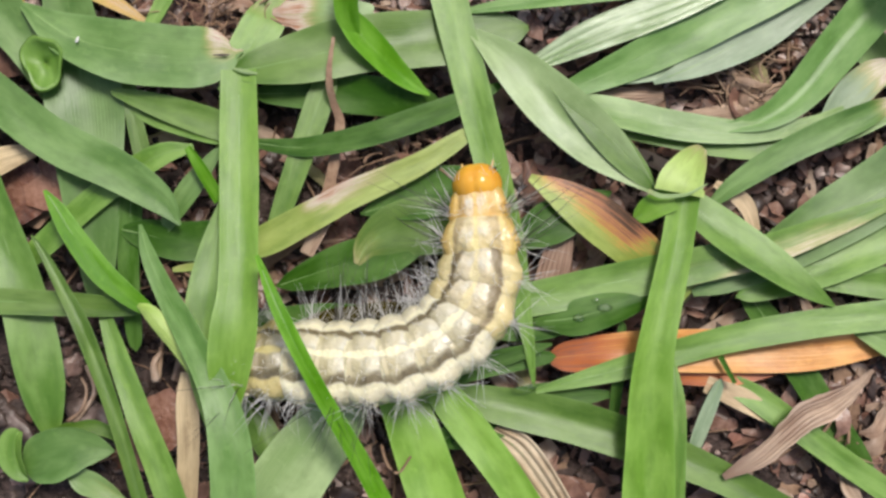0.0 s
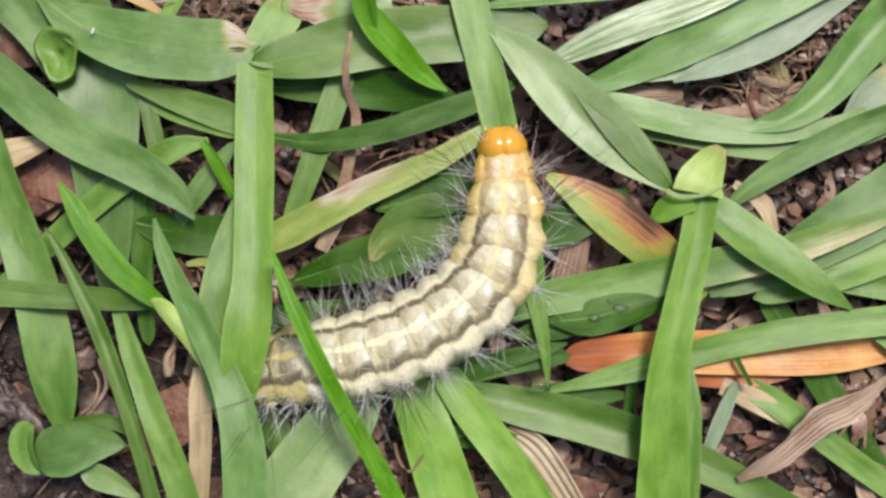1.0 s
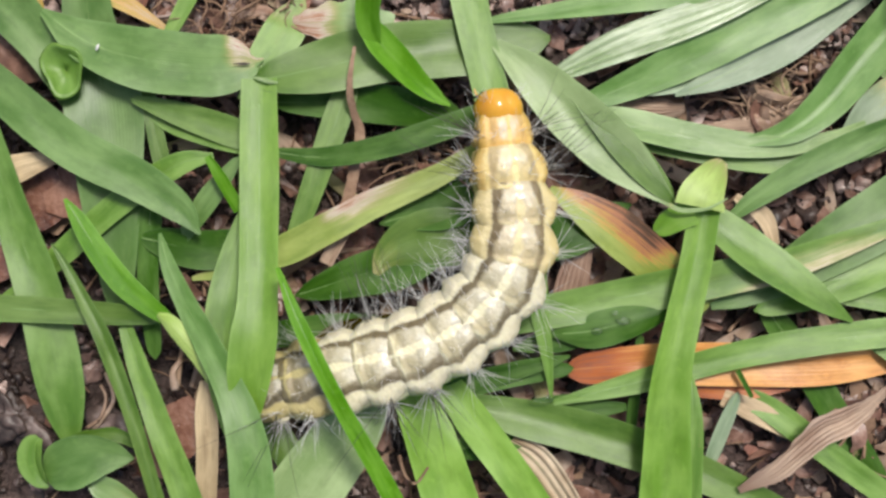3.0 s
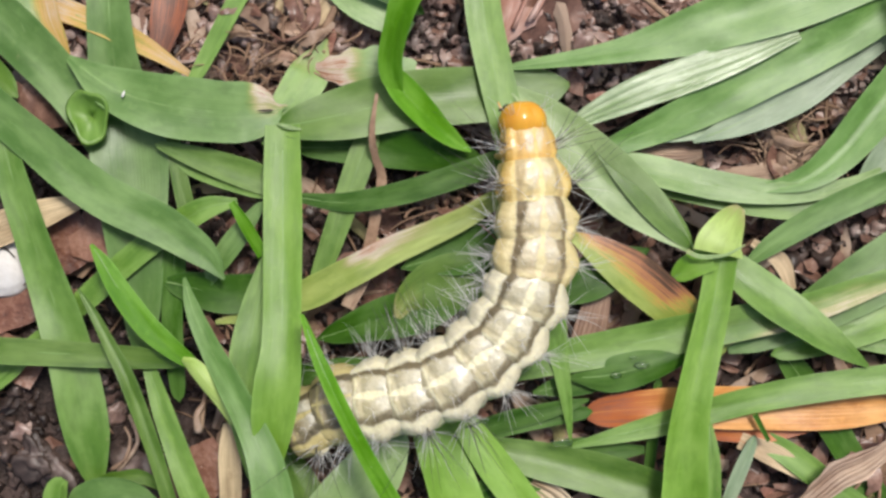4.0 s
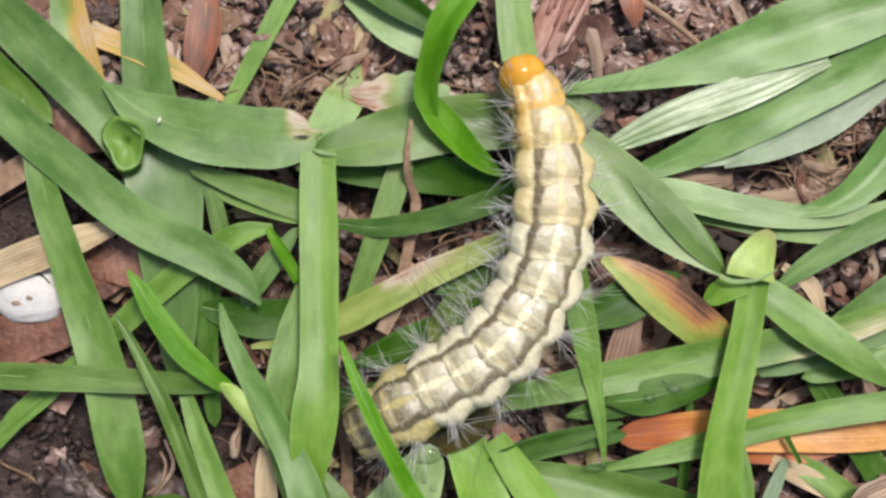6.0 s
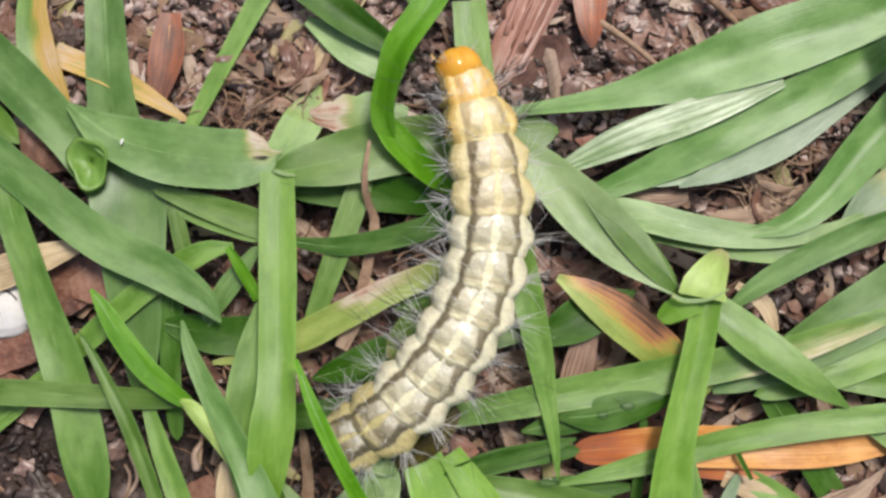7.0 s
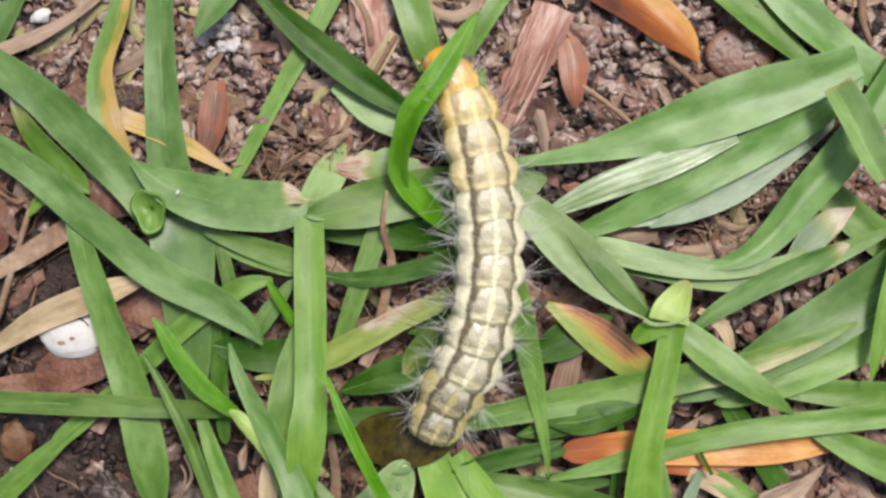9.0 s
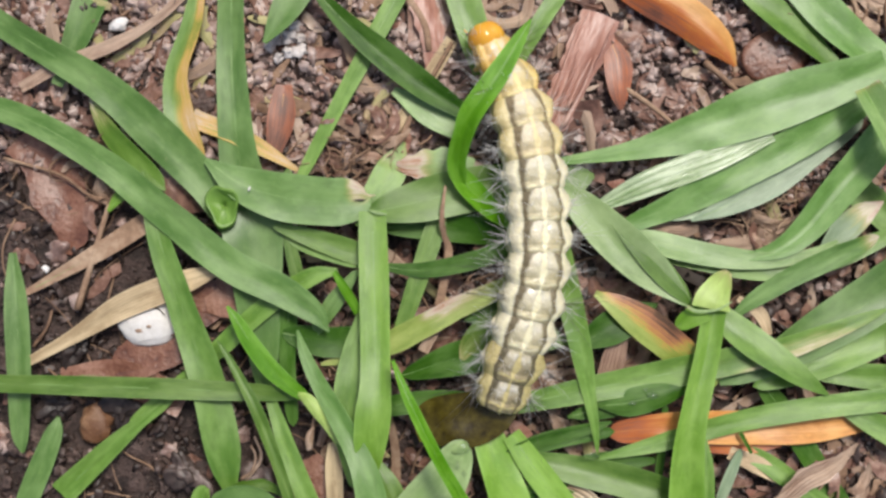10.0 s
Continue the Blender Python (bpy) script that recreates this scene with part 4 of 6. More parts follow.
blade([(-17.08, 35.12, 1.6, 2.96, 0), (-18.8, 31.82, 1.9, 2.33, 0), (-20.36, 29.33, 1.8, 0.36, 0)], BLUISH)
blade([(16.93, 35.56, 1.2, 0.9, 0), (21.67, 31.61, 1.4, 2.79, 0), (25.79, 27.98, 1.3, 1.17, 0)], GREEN)
blade([(21.67, 35.98, 1.5, 2.7, 0), (25.73, 31.37, 1.6, 3.23, 0), (30.72, 27.27, 1.6, 2.69, 0), (34.85, 25.03, 1.5, 2.25, 0)], MINT)
blade([(27.0, 25.5, 4.6, 2.1, 0.35), (27.3, 24.9, 4.7, 2.3, 0.05), (28.21, 23.06, 5, 2.5, 0), (29.45, 20.33, 5.2, 2.4, 0), (30.4, 18.6, 5.2, 1.7, 0)], PALE, "short cut pale green folded grass stub", fold=0.6, sway=4)
blade([(33.15, 15.79, 3, 1.77, 0), (31.42, 10.44, 3.2, 1.32, 0), (30.57, 6.46, 3.3, 1.06, 0), (30, 3.81, 3.2, 0.18, 0)], BRIGHT)
blade([(27.21, 18.18, 0.9, 2.26, 0), (30.35, 15.45, 1, 2.71, 0), (33.97, 12.74, 1, 2.71, 0)], GREEN)
blade([(24.43, 11.85, 1.5, 1.17, 0), (25.95, 14.11, 1.75, 2.06, 0.02), (27.54, 15.61, 1.8, 1.97, 0.25), (28.81, 16.39, 1.7, 0.9, 0.5)], GREYISH, rib=False)
blade([(-36.12, -6.76, 1.2, 2.07, 0), (-32.16, -2.98, 1.4, 1.62, 0), (-28.18, 0.43, 1.3, 0.36, 0)], GREEN)
blade([(-33.83, 35.66, 0.8, 2.72, 0), (-35.28, 31.01, 0.9, 2.53, 0), (-37.24, 25.98, 0.8, 0.91, 0)], BLUISH)
blade([(-34.37, 24.92, 1.2, 0.27, 0.5), (-33.73, 23.64, 1.3, 1.08, 0.3), (-32.21, 21.46, 1.4, 1.8, 0.04), (-29.24, 18.45, 1.4, 1.62, 0)], GREEN)
blade([(-32.7, 15.71, 1.6, 0.27, 0), (-31.59, 17.06, 1.7, 0.99, 0), (-29.57, 17.96, 1.8, 0.9, 0)], BRIGHT)
blade([(-23.5, 11.15, 1.5, 0.63, 0), (-27, 9.92, 1.7, 2.02, 0), (-31.44, 8.12, 1.6, 2.02, 0), (-35.52, 5.64, 1.2, 1.13, 0), (-39.62, 3.37, 0.8, 0.68, 0)], STRAW, "dry straw coloured leaf lying on the soil")
blade([(-14.68, -2.61, 1.4, 0.63, 0), (-14.54, -4.48, 1.6, 1.32, 0), (-14.42, -6.86, 1.6, 1.32, 0), (-14.49, -10.28, 1.5, 1.25, 0), (-14.7, -14.02, 1.4, 1.19, 0)], STRAW, "dry straw coloured leaf standing beside the grass", rib=False)
blade([(3.99, -6.24, 1, 1.05, 0), (5.56, -7.42, 1.1, 2.1, 0), (7.33, -9.83, 1, 1.96, 0), (9.09, -12.56, 1, 1.4, 0)], STRIPED)
blade([(27.03, -2.5, 1.9, 0.2, 0.1), (25.91, -3.56, 2.1, 0.75, 0.05), (24.3, -4.56, 2.2, 1.36, 0.05), (22.8, -5.2, 2.4, 1.56, 0.1), (21.26, -6.47, 2.4, 1.49, 0.1), (19.78, -7.76, 2.2, 1.22, 0.2), (17.88, -8.99, 1.6, 0.34, 0.4)], HUSK, "dry greyish brown twisted leaf lying on the soil", fold=0.55, wave=0.4, ragged=0.12, tilt=10, sway=60)
blade([(17.14, -3.42, 0.7, 1.04, 0), (19.52, -4.45, 0.8, 1.39, 0), (21.26, -5.66, 0.7, 0.69, 0)], STRAW)
blade([(-40.17, 25.72, 0.8, 0.82, 0.1), (-36.98, 27.54, 1, 1.08, 0.1), (-32.92, 29.15, 1.1, 1.08, 0.15), (-29.82, 30.94, 1, 0.72, 0.1), (-27.59, 32.9, 1, 0.81, 0.1), (-25.4, 35.28, 0.8, 0.63, 0.1)], HUSK)
blade([(-5.27, 29.93, 0.7, 1.09, 0), (-7.52, 26.21, 0.8, 1.18, 0), (-11.12, 20.68, 0.8, 0.63, 0)], STRAW)
blade([(-39.84, 8.96, 0.6, 0.45, 0.3), (-35.75, 11.23, 0.9, 1.09, 0.35), (-32.62, 13.05, 1, 1.54, 0.4), (-29.57, 15.11, 0.8, 1.63, 0.45)], FIBRE, "brown withered leaf on the soil")
blade([(-5.78, 17.77, 2.6, 0.17, 0), (-5.96, 16.09, 2.75, 0.34, 0), (-6.02, 14.92, 2.5, 0.45, 0), (-5.81, 13.84, 1.7, 0.45, 0), (-5.45, 12.75, 1.2, 0.56, 0), (-5.77, 10.58, 1, 0.63, 0), (-6.23, 8.29, 0.9, 0.7, 0)], FIBRE, "thin brown withered stem", rib=False, fold=0.1, wave=0.3, ragged=0.1)
blade([(-6.49, 6.7, 0.8, 1.05, 0), (-7.51, 4.58, 0.8, 0.84, 0)], HUSK)
blade([(-40.6, 12.4, 0.6, 0.6, 0), (-40.2, 8.6, 0.8, 1.8, 0), (-39.8, 3.5, 0.9, 1.9, 0), (-39.6, -1.8, 0.8, 1.5, 0), (-39.5, -3.6, 0.5, 0.3, 0)], BLUISH, "dull bluish green grass blade low on the soil")
blade([(-36.6, -0.7, 0.8, 0.25, 0), (-36.9, -2.0, 0.95, 1.4, 0), (-37.9, -4.8, 1, 1.8, 0), (-39.3, -8.4, 0.9, 1.7, 0)], BLUISH, "dull bluish green grass blade low on the soil")
blade([(-18.68, 14.69, 1.2, 0.45, 0), (-17.32, 13.35, 1.2, 1.35, 0), (-13.25, 12.02, 1.3, 1.53, 0)], GREEN)
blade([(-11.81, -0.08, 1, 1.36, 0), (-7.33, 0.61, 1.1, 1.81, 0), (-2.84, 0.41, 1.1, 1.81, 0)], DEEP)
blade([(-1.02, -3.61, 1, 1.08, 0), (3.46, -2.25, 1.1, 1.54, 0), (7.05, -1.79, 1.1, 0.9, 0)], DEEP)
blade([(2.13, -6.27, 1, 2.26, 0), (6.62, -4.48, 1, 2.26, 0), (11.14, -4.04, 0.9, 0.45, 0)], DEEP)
blade([(-8.1, -1.5, 1.1, 2.2, 0), (-6.3, -0.9, 1.5, 3.9, 0), (-3.9, -0.75, 1.75, 4.4, 0), (-1.7, 0.05, 1.85, 3.6, 0), (-0.1, 1.1, 1.7, 1.2, 0)], WET_LEAF, "wet dark olive dead leaf beneath the caterpillar", "fallen_leaf", "leaf", rib=False, fold=0.1, sway=6)
def cupped_leaf():
    """A small leaf rolled into a bowl with an uneven rim, open upwards."""
    bm, rings = bmesh.new(), []
    for shell, depths in ((1.0, (1.0, 0.75, 0.45, 0.15, 0.002)), (0.90, (0.002, 0.15, 0.45, 0.75, 1.0))):
        for d in depths:
            ring = []
            for k in range(26):
                a = 2 * math.pi * k / 26
                r = shell * math.sqrt(d) * (1 + 0.12 * math.sin(3 * a + 0.6) + 0.06 * math.sin(5 * a))
                ring.append(bm.verts.new((1.28 * r * math.cos(a) * MM, 1.72 * r * math.sin(a) * MM, (0.75 * d * (1 + 0.25 * math.sin(2 * a)) + (0.08 if shell < 1 else 0)) * MM)))
            rings.append(ring)
    for a, b in zip(rings, rings[1:] + rings[:1]):
        for k in range(26):
            bm.faces.new((a[k], a[(k + 1) % 26], b[(k + 1) % 26], b[k]))
    uv = bm.loops.layers.uv.new("UVMap")
    for face in bm.faces:
        for loop in face.loops:
            loop[uv].uv = (loop.vert.co.y / MM, loop.vert.co.x / (1.4 * MM))
    bmesh.ops.recalc_face_normals(bm, faces=bm.faces)
    ob = tagged(link_mesh("cupped_leaf", bm, GREEN), "small bright green leaf rolled into a cup", "leaf")
    ob.matrix_world = pose(-0.0233, 0.0162, 0.0022, 8, -6, 14)


cupped_leaf()
blade([(-11.01, -4.74, 0.4, 1.06, 0), (-10.41, -5.93, 0.6, 1.83, 0), (-9.4, -7.65, 0.6, 1.76, 0), (-8.34, -9.4, 0.4, 1.06, 0)], OLIVE, "dark olive withered leaf in shade", fold=-0.3)
blade([(-5.99, 38.06, 1.4, 2.43, 0), (-4.92, 34.78, 1.6, 2.69, 0), (-4, 31.75, 1.8, 2.69, 0), (-3.17, 29.04, 1.7, 2.42, 0), (-2.61, 27.07, 1.3, 1.8, 0)], GREEN, "straight green grass blade before the caterpillar's head")
blade([(5.36, 36.6, 2, 1.52, 0), (3.29, 33.35, 2.4, 1.47, 0), (1.48, 30.46, 2.6, 1.42, 0), (0.06, 28.02, 2.3, 1.07, 0)], GREEN, "straight narrow green grass blade")
blade([(-4.36, 3.96, 0.9, 0.48, 0.3), (-3.73, 5.13, 1, 1.8, 0.12), (-2.2, 6.03, 1.1, 3.11, 0), (-0.13, 6.3, 1.1, 3.63, 0), (2.29, 5.76, 0.9, 2.42, 0)], OLIVE, "broad dark green leaf in the shade of the caterpillar", fold=0.1)
blade([(25.8, 0.1, 1.5, 0.45, 0), (28.47, -1.01, 1.8, 1.88, 0), (31.56, -2.41, 1.9, 2.6, 0), (36.08, -4.27, 1.8, 2.69, 0)], GREEN, "green grass blade over the end of an orange leaf")


# ---- things on the soil ----
def pebble(centre, size, material, name, label, category, rough=0.3, turn=0.0, seed=1, detail=3):
    ob = link_mesh(name, lump(bmesh.new(), centre, size, random.Random(seed), rough, detail, turn), material)
    return tagged(ob, label, category)


def clods():
    """Rounded damp lumps of soil on the bare patches: a few shapes, each laid many times."""
    rng = random.Random(71)
    shapes = []
    for n in range(9):
        r = rng.uniform(0.55, 1.25)
        bm = lump(bmesh.new(), (0, 0, 0), (r, r * rng.uniform(0.6, 0.95), r * rng.uniform(0.4, 0.6)), rng, 0.7, 3)
        shapes.append(tagged(link_mesh("soil_clod", bm, (CLOD, CLOD, GRIT)[n % 3]), "rounded brown lump of damp soil", "clod", "clods on the bare soil"))
    for k in range(130):
        if k % 5 < 1:
            x, y = rng.uniform(-43, -25), rng.uniform(-12, 24)
        elif k % 5 == 2:
            x, y = rng.uniform(-30, -14), rng.uniform(-13, 2)
        else:
            x, y = rng.uniform(-30, 34), rng.uniform(19, 40)
        m = pose(x * MM, y * MM, (soil_height(x, y) + 0.15) * MM, rng.uniform(-25, 25), rng.uniform(-25, 25), rng.uniform(0, 360))
        if k < len(shapes):
            shapes[k].matrix_world = m
        else:
            copy_thing(shapes[k % len(shapes)], m)


clods()
pebble((-33.75, -1.16, 0.3), (1.35, 1.5, 0.5), SEED, "seed", "round brown seed lying on dark soil", "seed", 0.35, 0.4, 81)
pebble((-37.99, 11.08, 0.5), (0.36, 0.34, 0.3), CHALK, "white_bead", "tiny round white grain on the soil", "grain", 0.15, 0.0, 82)


def snail_shell():
    """A broken white shell, hollow side down, with dark cracks."""
    x, y, z = -29.68, 6.88, 0.2
    base = tagged(new("white_shell"), "broken chalky white shell with dark cracks", "shell")
    base.location = (x * MM, y * MM, z * MM)
    rng = random.Random(4)
    bm = lump(bmesh.new(), (0, 0, 0.2), (2.4, 1.95, 0.95), rng, 0.13, 4)
    part("body", bm, CHALK, base)
    part("crack", tube(bmesh.new(), ((0.35, 1.2, 1.0), (1.0, 1.05, 1.02), (1.5, 0.55, 0.98)), 0.14, 5, 0.3), DARK, base)
    part("stain", lump(bmesh.new(), (-0.5, -0.7, 1.06), (0.34, 0.2, 0.06), rng, 0.5, 2), TAN, base)
    part("stain", lump(bmesh.new(), (0.3, -0.35, 1.12), (0.2, 0.14, 0.06), rng, 0.3, 2), TAN, base)


snail_shell()


def chalk_chip():
    base = tagged(new("white_chip"), "crumbled chalky white chip on the soil", "chip")
    x, y, z = -18.96, 29.4, 0.1
    base.location = (x * MM, y * MM, z * MM)
    rng = random.Random(9)
    for dx, dy, sx, sy in ((-0.8, 0.8, 0.8, 0.6), (0.4, 0.9, 0.7, 0.5), (1.2, -0.3, 0.5, 0.6), (0.3, -0.4, 0.5, 0.45), (-0.2, 1.9, 0.6, 0.5), (0.9, 1.7, 0.4, 0.6), (-1.3, 0.1, 0.45, 0.4), (1.3, 0.7, 0.35, 0.4), (-0.5, -0.9, 0.4, 0.3)):
        part("crumb", lump(bmesh.new(), (dx, dy, 0), (sx, sy, 0.35), rng, 0.9, 3, rng.uniform(0, 3)), ASH, base)


chalk_chip()


def wood_chip():
    """A split of reddish bark with raised fibres along it."""
    base = tagged(new("wood_chip"), "reddish brown split wood chip", "wood")
    x, y, z = 4.64, 26.86, 0.3
    base.matrix_world = pose(x * MM, y * MM, z * MM, 0, 0, -23)
    bm = strip([(-0.5, -5.8, 0.2, 1.2, 0), (-0.2, -3.5, 0.4, 2.6, 0), (0.0, 0, 0.6, 3.0, 0), (0.1, 3.5, 0.6, 3.5, 0), (0, 5.6, 0.5, 3.2, 0)], fold=-0.12, thick=0.9, ragged=0.35, wave=0.12, seed=77)
    part("slab", bm, BARK, base)
    rng = random.Random(5)
    for k in range(9):
        off = -1.3 + 0.33 * k
        low, high = rng.uniform(-5, -1), rng.uniform(1.5, 5.4)
        part("fibre", tube(bmesh.new(), ((off * 0.7, low, 0.85), (off * 0.9 + rng.uniform(-0.1, 0.1), (low + high) / 2, 1.15), (off, high, 1.0)), rng.uniform(0.08, 0.2), 5, 0.5), BARK, base)


wood_chip()

pebble((21.28, 28.85, 0.3), (2.8, 2.2, 0.26), DISC, "brown_disc", "round dark reddish brown seed husk", "husk", 0.12, 0.2, 21)
blade([(5.94, 36.94, 0.9, 0.91, 0), (9.36, 34.36, 1.1, 2.71, 0.6), (13.47, 32.05, 1.2, 3.16, 0.6), (16.48, 29.82, 1, 2.49, 0.5), (17.93, 27.9, 0.7, 0.27, 0.4)], RUST, "glossy orange fallen leaf, brown along one half", "fallen_leaf", "leaf", fold=-0.25, edge=1.2)
blade([(7.59, 30.3, 0.6, 0.64, 0.8), (8.25, 28.18, 0.8, 2.36, 0.78), (8.39, 25.87, 0.8, 1.81, 0.8), (8.51, 24.29, 0.6, 0.36, 0.85)], RUST, "small reddish brown leaf scrap", "fallen_leaf", "leaf", fold=-0.1)
blade([(-18.93, 26.16, 0.6, 1.36, 0.8), (-19.09, 23.37, 0.8, 2.27, 0.75), (-19.76, 20.19, 0.6, 1.09, 0.8)], RUST, "reddish brown withered leaf scrap", "fallen_leaf", "leaf")
blade([(-25.05, 8.35, 0.4, 1.82, 0.82), (-22.99, 9.04, 0.6, 4.09, 0.8), (-21.22, 10.18, 0.5, 3.18, 0.84)], DISC, "dark reddish brown leaf scrap under the grass", "fallen_leaf", "leaf", rib=False, wave=0.3, ragged=0.2)
blade([(-32.62, 2.46, 0.3, 2.28, 0.85), (-29.93, 4.28, 0.4, 3.64, 0.8), (-26.36, 5.64, 0.4, 3.19, 0.85)], DISC, "dark reddish brown leaf scrap under the grass", "fallen_leaf", "leaf", rib=False, wave=0.3, ragged=0.2)
blade([(-28.33, 6.77, 0.3, 2.13, 0.85), (-26.23, 7.85, 0.4, 3.54, 0.82), (-23.85, 9.31, 0.3, 2.83, 0.85)], DISC, "dark reddish brown leaf scrap under the grass", "fallen_leaf", "leaf", rib=False, wave=0.3, ragged=0.2)
blade([(3.49, 21.77, 0.3, 2.73, 0.7), (4.86, 23.14, 0.4, 3.64, 0.72), (7.17, 24.1, 0.3, 2.28, 0.7)], LITTER, "brown flake of dead leaf", "fallen_leaf", "leaf")
blade([(-7.61, 35.59, 0.3, 2.73, 0.7), (-7.12, 32.31, 0.4, 3.64, 0.72), (-8.02, 29.07, 0.3, 1.82, 0.7)], LITTER, "brown flake of dead leaf", "fallen_leaf", "leaf")
blade([(-36.66, 2.44, 0.3, 1.37, 0.7), (-31.69, 2.47, 0.4, 2.73, 0.72), (-26.74, 0.24, 0.3, 2.28, 0.7)], DISC, "brown flake of dead leaf", "fallen_leaf", "leaf")


for place, size, turn, seed in (((-31.74, -0.03, 0.1), (1.4, 1.5, 0.5), 0.3, 31), ((-35.88, 4.68, 0.1), (1.5, 1.0, 0.45), 0.8, 32), ((-37.13, 0.18, 0.1), (1.3, 0.9, 0.4), 0.1, 33), ((-26.7, -5.16, 0.1), (1.6, 1.0, 0.4), 2.3, 34), ((-20.39, -6.04, 0.1), (1.5, 1.2, 0.4), 1.3, 35)):
    pebble(place, size, CRUMB, "soil_clod", "uneven dark brown clod of soil", "clod", 1.1, turn, seed, 4)


def herb_sprig():
    """A low seedling: one broad cupped leaf, a small folded one, a pointed one below, on a thin bent stem."""
    x, y, z = -22.0, -7.3, 1.5
    base = tagged(new("seedling"), "low seedling with rounded bluish green leaves on the soil", "seedling")
    base.location = (x * MM, y * MM, z * MM)
    leaves = (
        ("broad pale bluish green leaf", BLUISH, 0.12, [(-2.2, -1.0, 0.1, 0.7, 0), (-1.7, -0.8, 0.3, 2.3, 0), (-0.6, -0.35, 0.5, 3.1, 0), (0.7, 0.05, 0.5, 2.8, 0), (1.9, 0.1, 0.35, 1.9, 0), (2.7, 0.0, 0.2, 0.9, 0), (3.15, -0.05, 0.1, 0.15, 0)]),
        ("small folded green leaf", GREEN, 0.8, [(-2.5, 1.2, 0.3, 0.5, 0), (-2.75, 0.75, 0.5, 1.3, 0), (-2.75, -0.2, 0.55, 1.5, 0), (-2.4, -1.2, 0.4, 1.1, 0), (-1.9, -1.75, 0.2, 0.2, 0)]),
        ("pointed pale green leaf", PALE, 0.2, [(0.3, -1.3, -0.3, 0.5, 0), (1.2, -1.8, -0.2, 1.5, 0), (2.4, -2.4, -0.2, 1.3, 0.1), (3.4, -2.95, -0.4, 0.6, 0.1), (3.9, -3.2, -0.5, 0.12, 0)]),
        ("dark olive leaf edge", OLIVE, 0.2, [(-0.6, 1.15, -0.2, 0.3, 0), (0.6, 1.35, -0.1, 0.7, 0), (2.0, 1.35, -0.2, 0.9, 0), (2.9, 0.9, -0.4, 0.6, 0), (3.3, 0.3, -0.6, 0.15, 0)]),
    )
    for k, (label, material, fold, rows) in enumerate(leaves):
        part("leaf", strip(rows, fold=fold, wave=0.25, ragged=0.06, columns=13, sway=14, seed=90 + k), material, base, label)
    part("stem", tube(bmesh.new(), ((0, -0.3, 0.2), (0.2, -0.9, -0.6), (0.3, -1.2, -1.6)), 0.2, 6), OLIVE, base)


herb_sprig()


def drop(centre, size, label="clear water drop on a leaf"):
    bm = bmesh.new()
    bmesh.ops.create_uvsphere(bm, u_segments=14, v_segments=8, radius=1.0)
    for v in bm.verts:
        v.co = (Vector((v.co.x * size[0], v.co.y * size[1], max(v.co.z, -0.3) * size[2])) + Vector(centre)) * MM
    tagged(link_mesh("water_drop", bm, WATER), label, "water")


for place, size in (((10.71, 1.27, 2.1), (0.45, 0.22, 0.16)), ((9.16, 0.64, 2.05), (0.34, 0.2, 0.14)), ((10.2, 1.75, 2.1), (0.25, 0.12, 0.1)), ((-4.74, -4.31, 2.1), (0.16, 0.3, 0.12)), ((-4.21, -4.92, 2.1), (0.15, 0.22, 0.1)),
                    ((-4.83, -2.95, 2.1), (1.15, 0.5, 0.14)), ((5.88, -3.52, 1.9), (0.7, 0.3, 0.16))):
    drop(place, size)


# Chalk-white fleck that paints a small water glint on the blade
pebble((-21.24, 17.45, 2.95), (0.08, 0.2, 0.06), CHALK, "white_speck", "tiny white fleck standing in for a glint on a leaf", "speck", 0.2, -0.35, 57)


def twig(points, radius, label="thin dry brown twig", name="twig", material=None):
    ob = link_mesh(name, tube(bmesh.new(), points, radius, 7, 0.6), material or FIBRE)
    return tagged(ob, label, "twig")


twig([(-9.76, 20.93, 0.7), (-7.96, 24.79, 1), (-5.26, 29.66, 0.9)], 0.3, "pale dry stalk on the soil")
twig([(-41.46, 20.04, 0.6), (-36.81, 18.68, 0.9), (-34.5, 17.1, 1), (-32.63, 16.71, 0.9)], 0.16, "thin brown root on dark soil", "root")
twig([(-35.36, 7.86, 0.5), (-34.22, 11.47, 0.8), (-32.9, 15.98, 1), (-32.29, 17.35, 0.9)], 0.3, "grey brown dry twig on dark soil")
blade([(-40.8, 21.48, 0.1, 2.28, 0), (-37.47, 18.28, 0.3, 4.1, 0), (-36.03, 14.64, 0.3, 3.19, 0), (-36.51, 12.38, 0.1, 0.91, 0)], DISC, "brown crumpled dead leaf on the soil", "fallen_leaf", "leaf", rib=False, wave=0.4, ragged=0.3)
blade([(-28.37, 18.77, 0.5, 0.91, 0), (-26.93, 16.94, 0.7, 2.27, 0), (-25.14, 16.28, 0.6, 0.91, 0)], LITTER, "pale brown dead leaf scrap under the grass", "fallen_leaf", "leaf", rib=False, wave=0.3, ragged=0.2)
blade([(-2.31, 34.54, 0.9, 0.54, 0), (-2.81, 32.05, 1.2, 0.72, 0), (-1.17, 31.14, 1.4, 0.81, 0), (0.57, 31.71, 1.2, 0.9, 0), (1.12, 33.71, 1, 0.81, 0), (1.3, 35.96, 0.9, 0.72, 0)], HUSK, "curled tan dry stalk on the soil", "dry_stalk", "dry stalk", fold=-0.2)
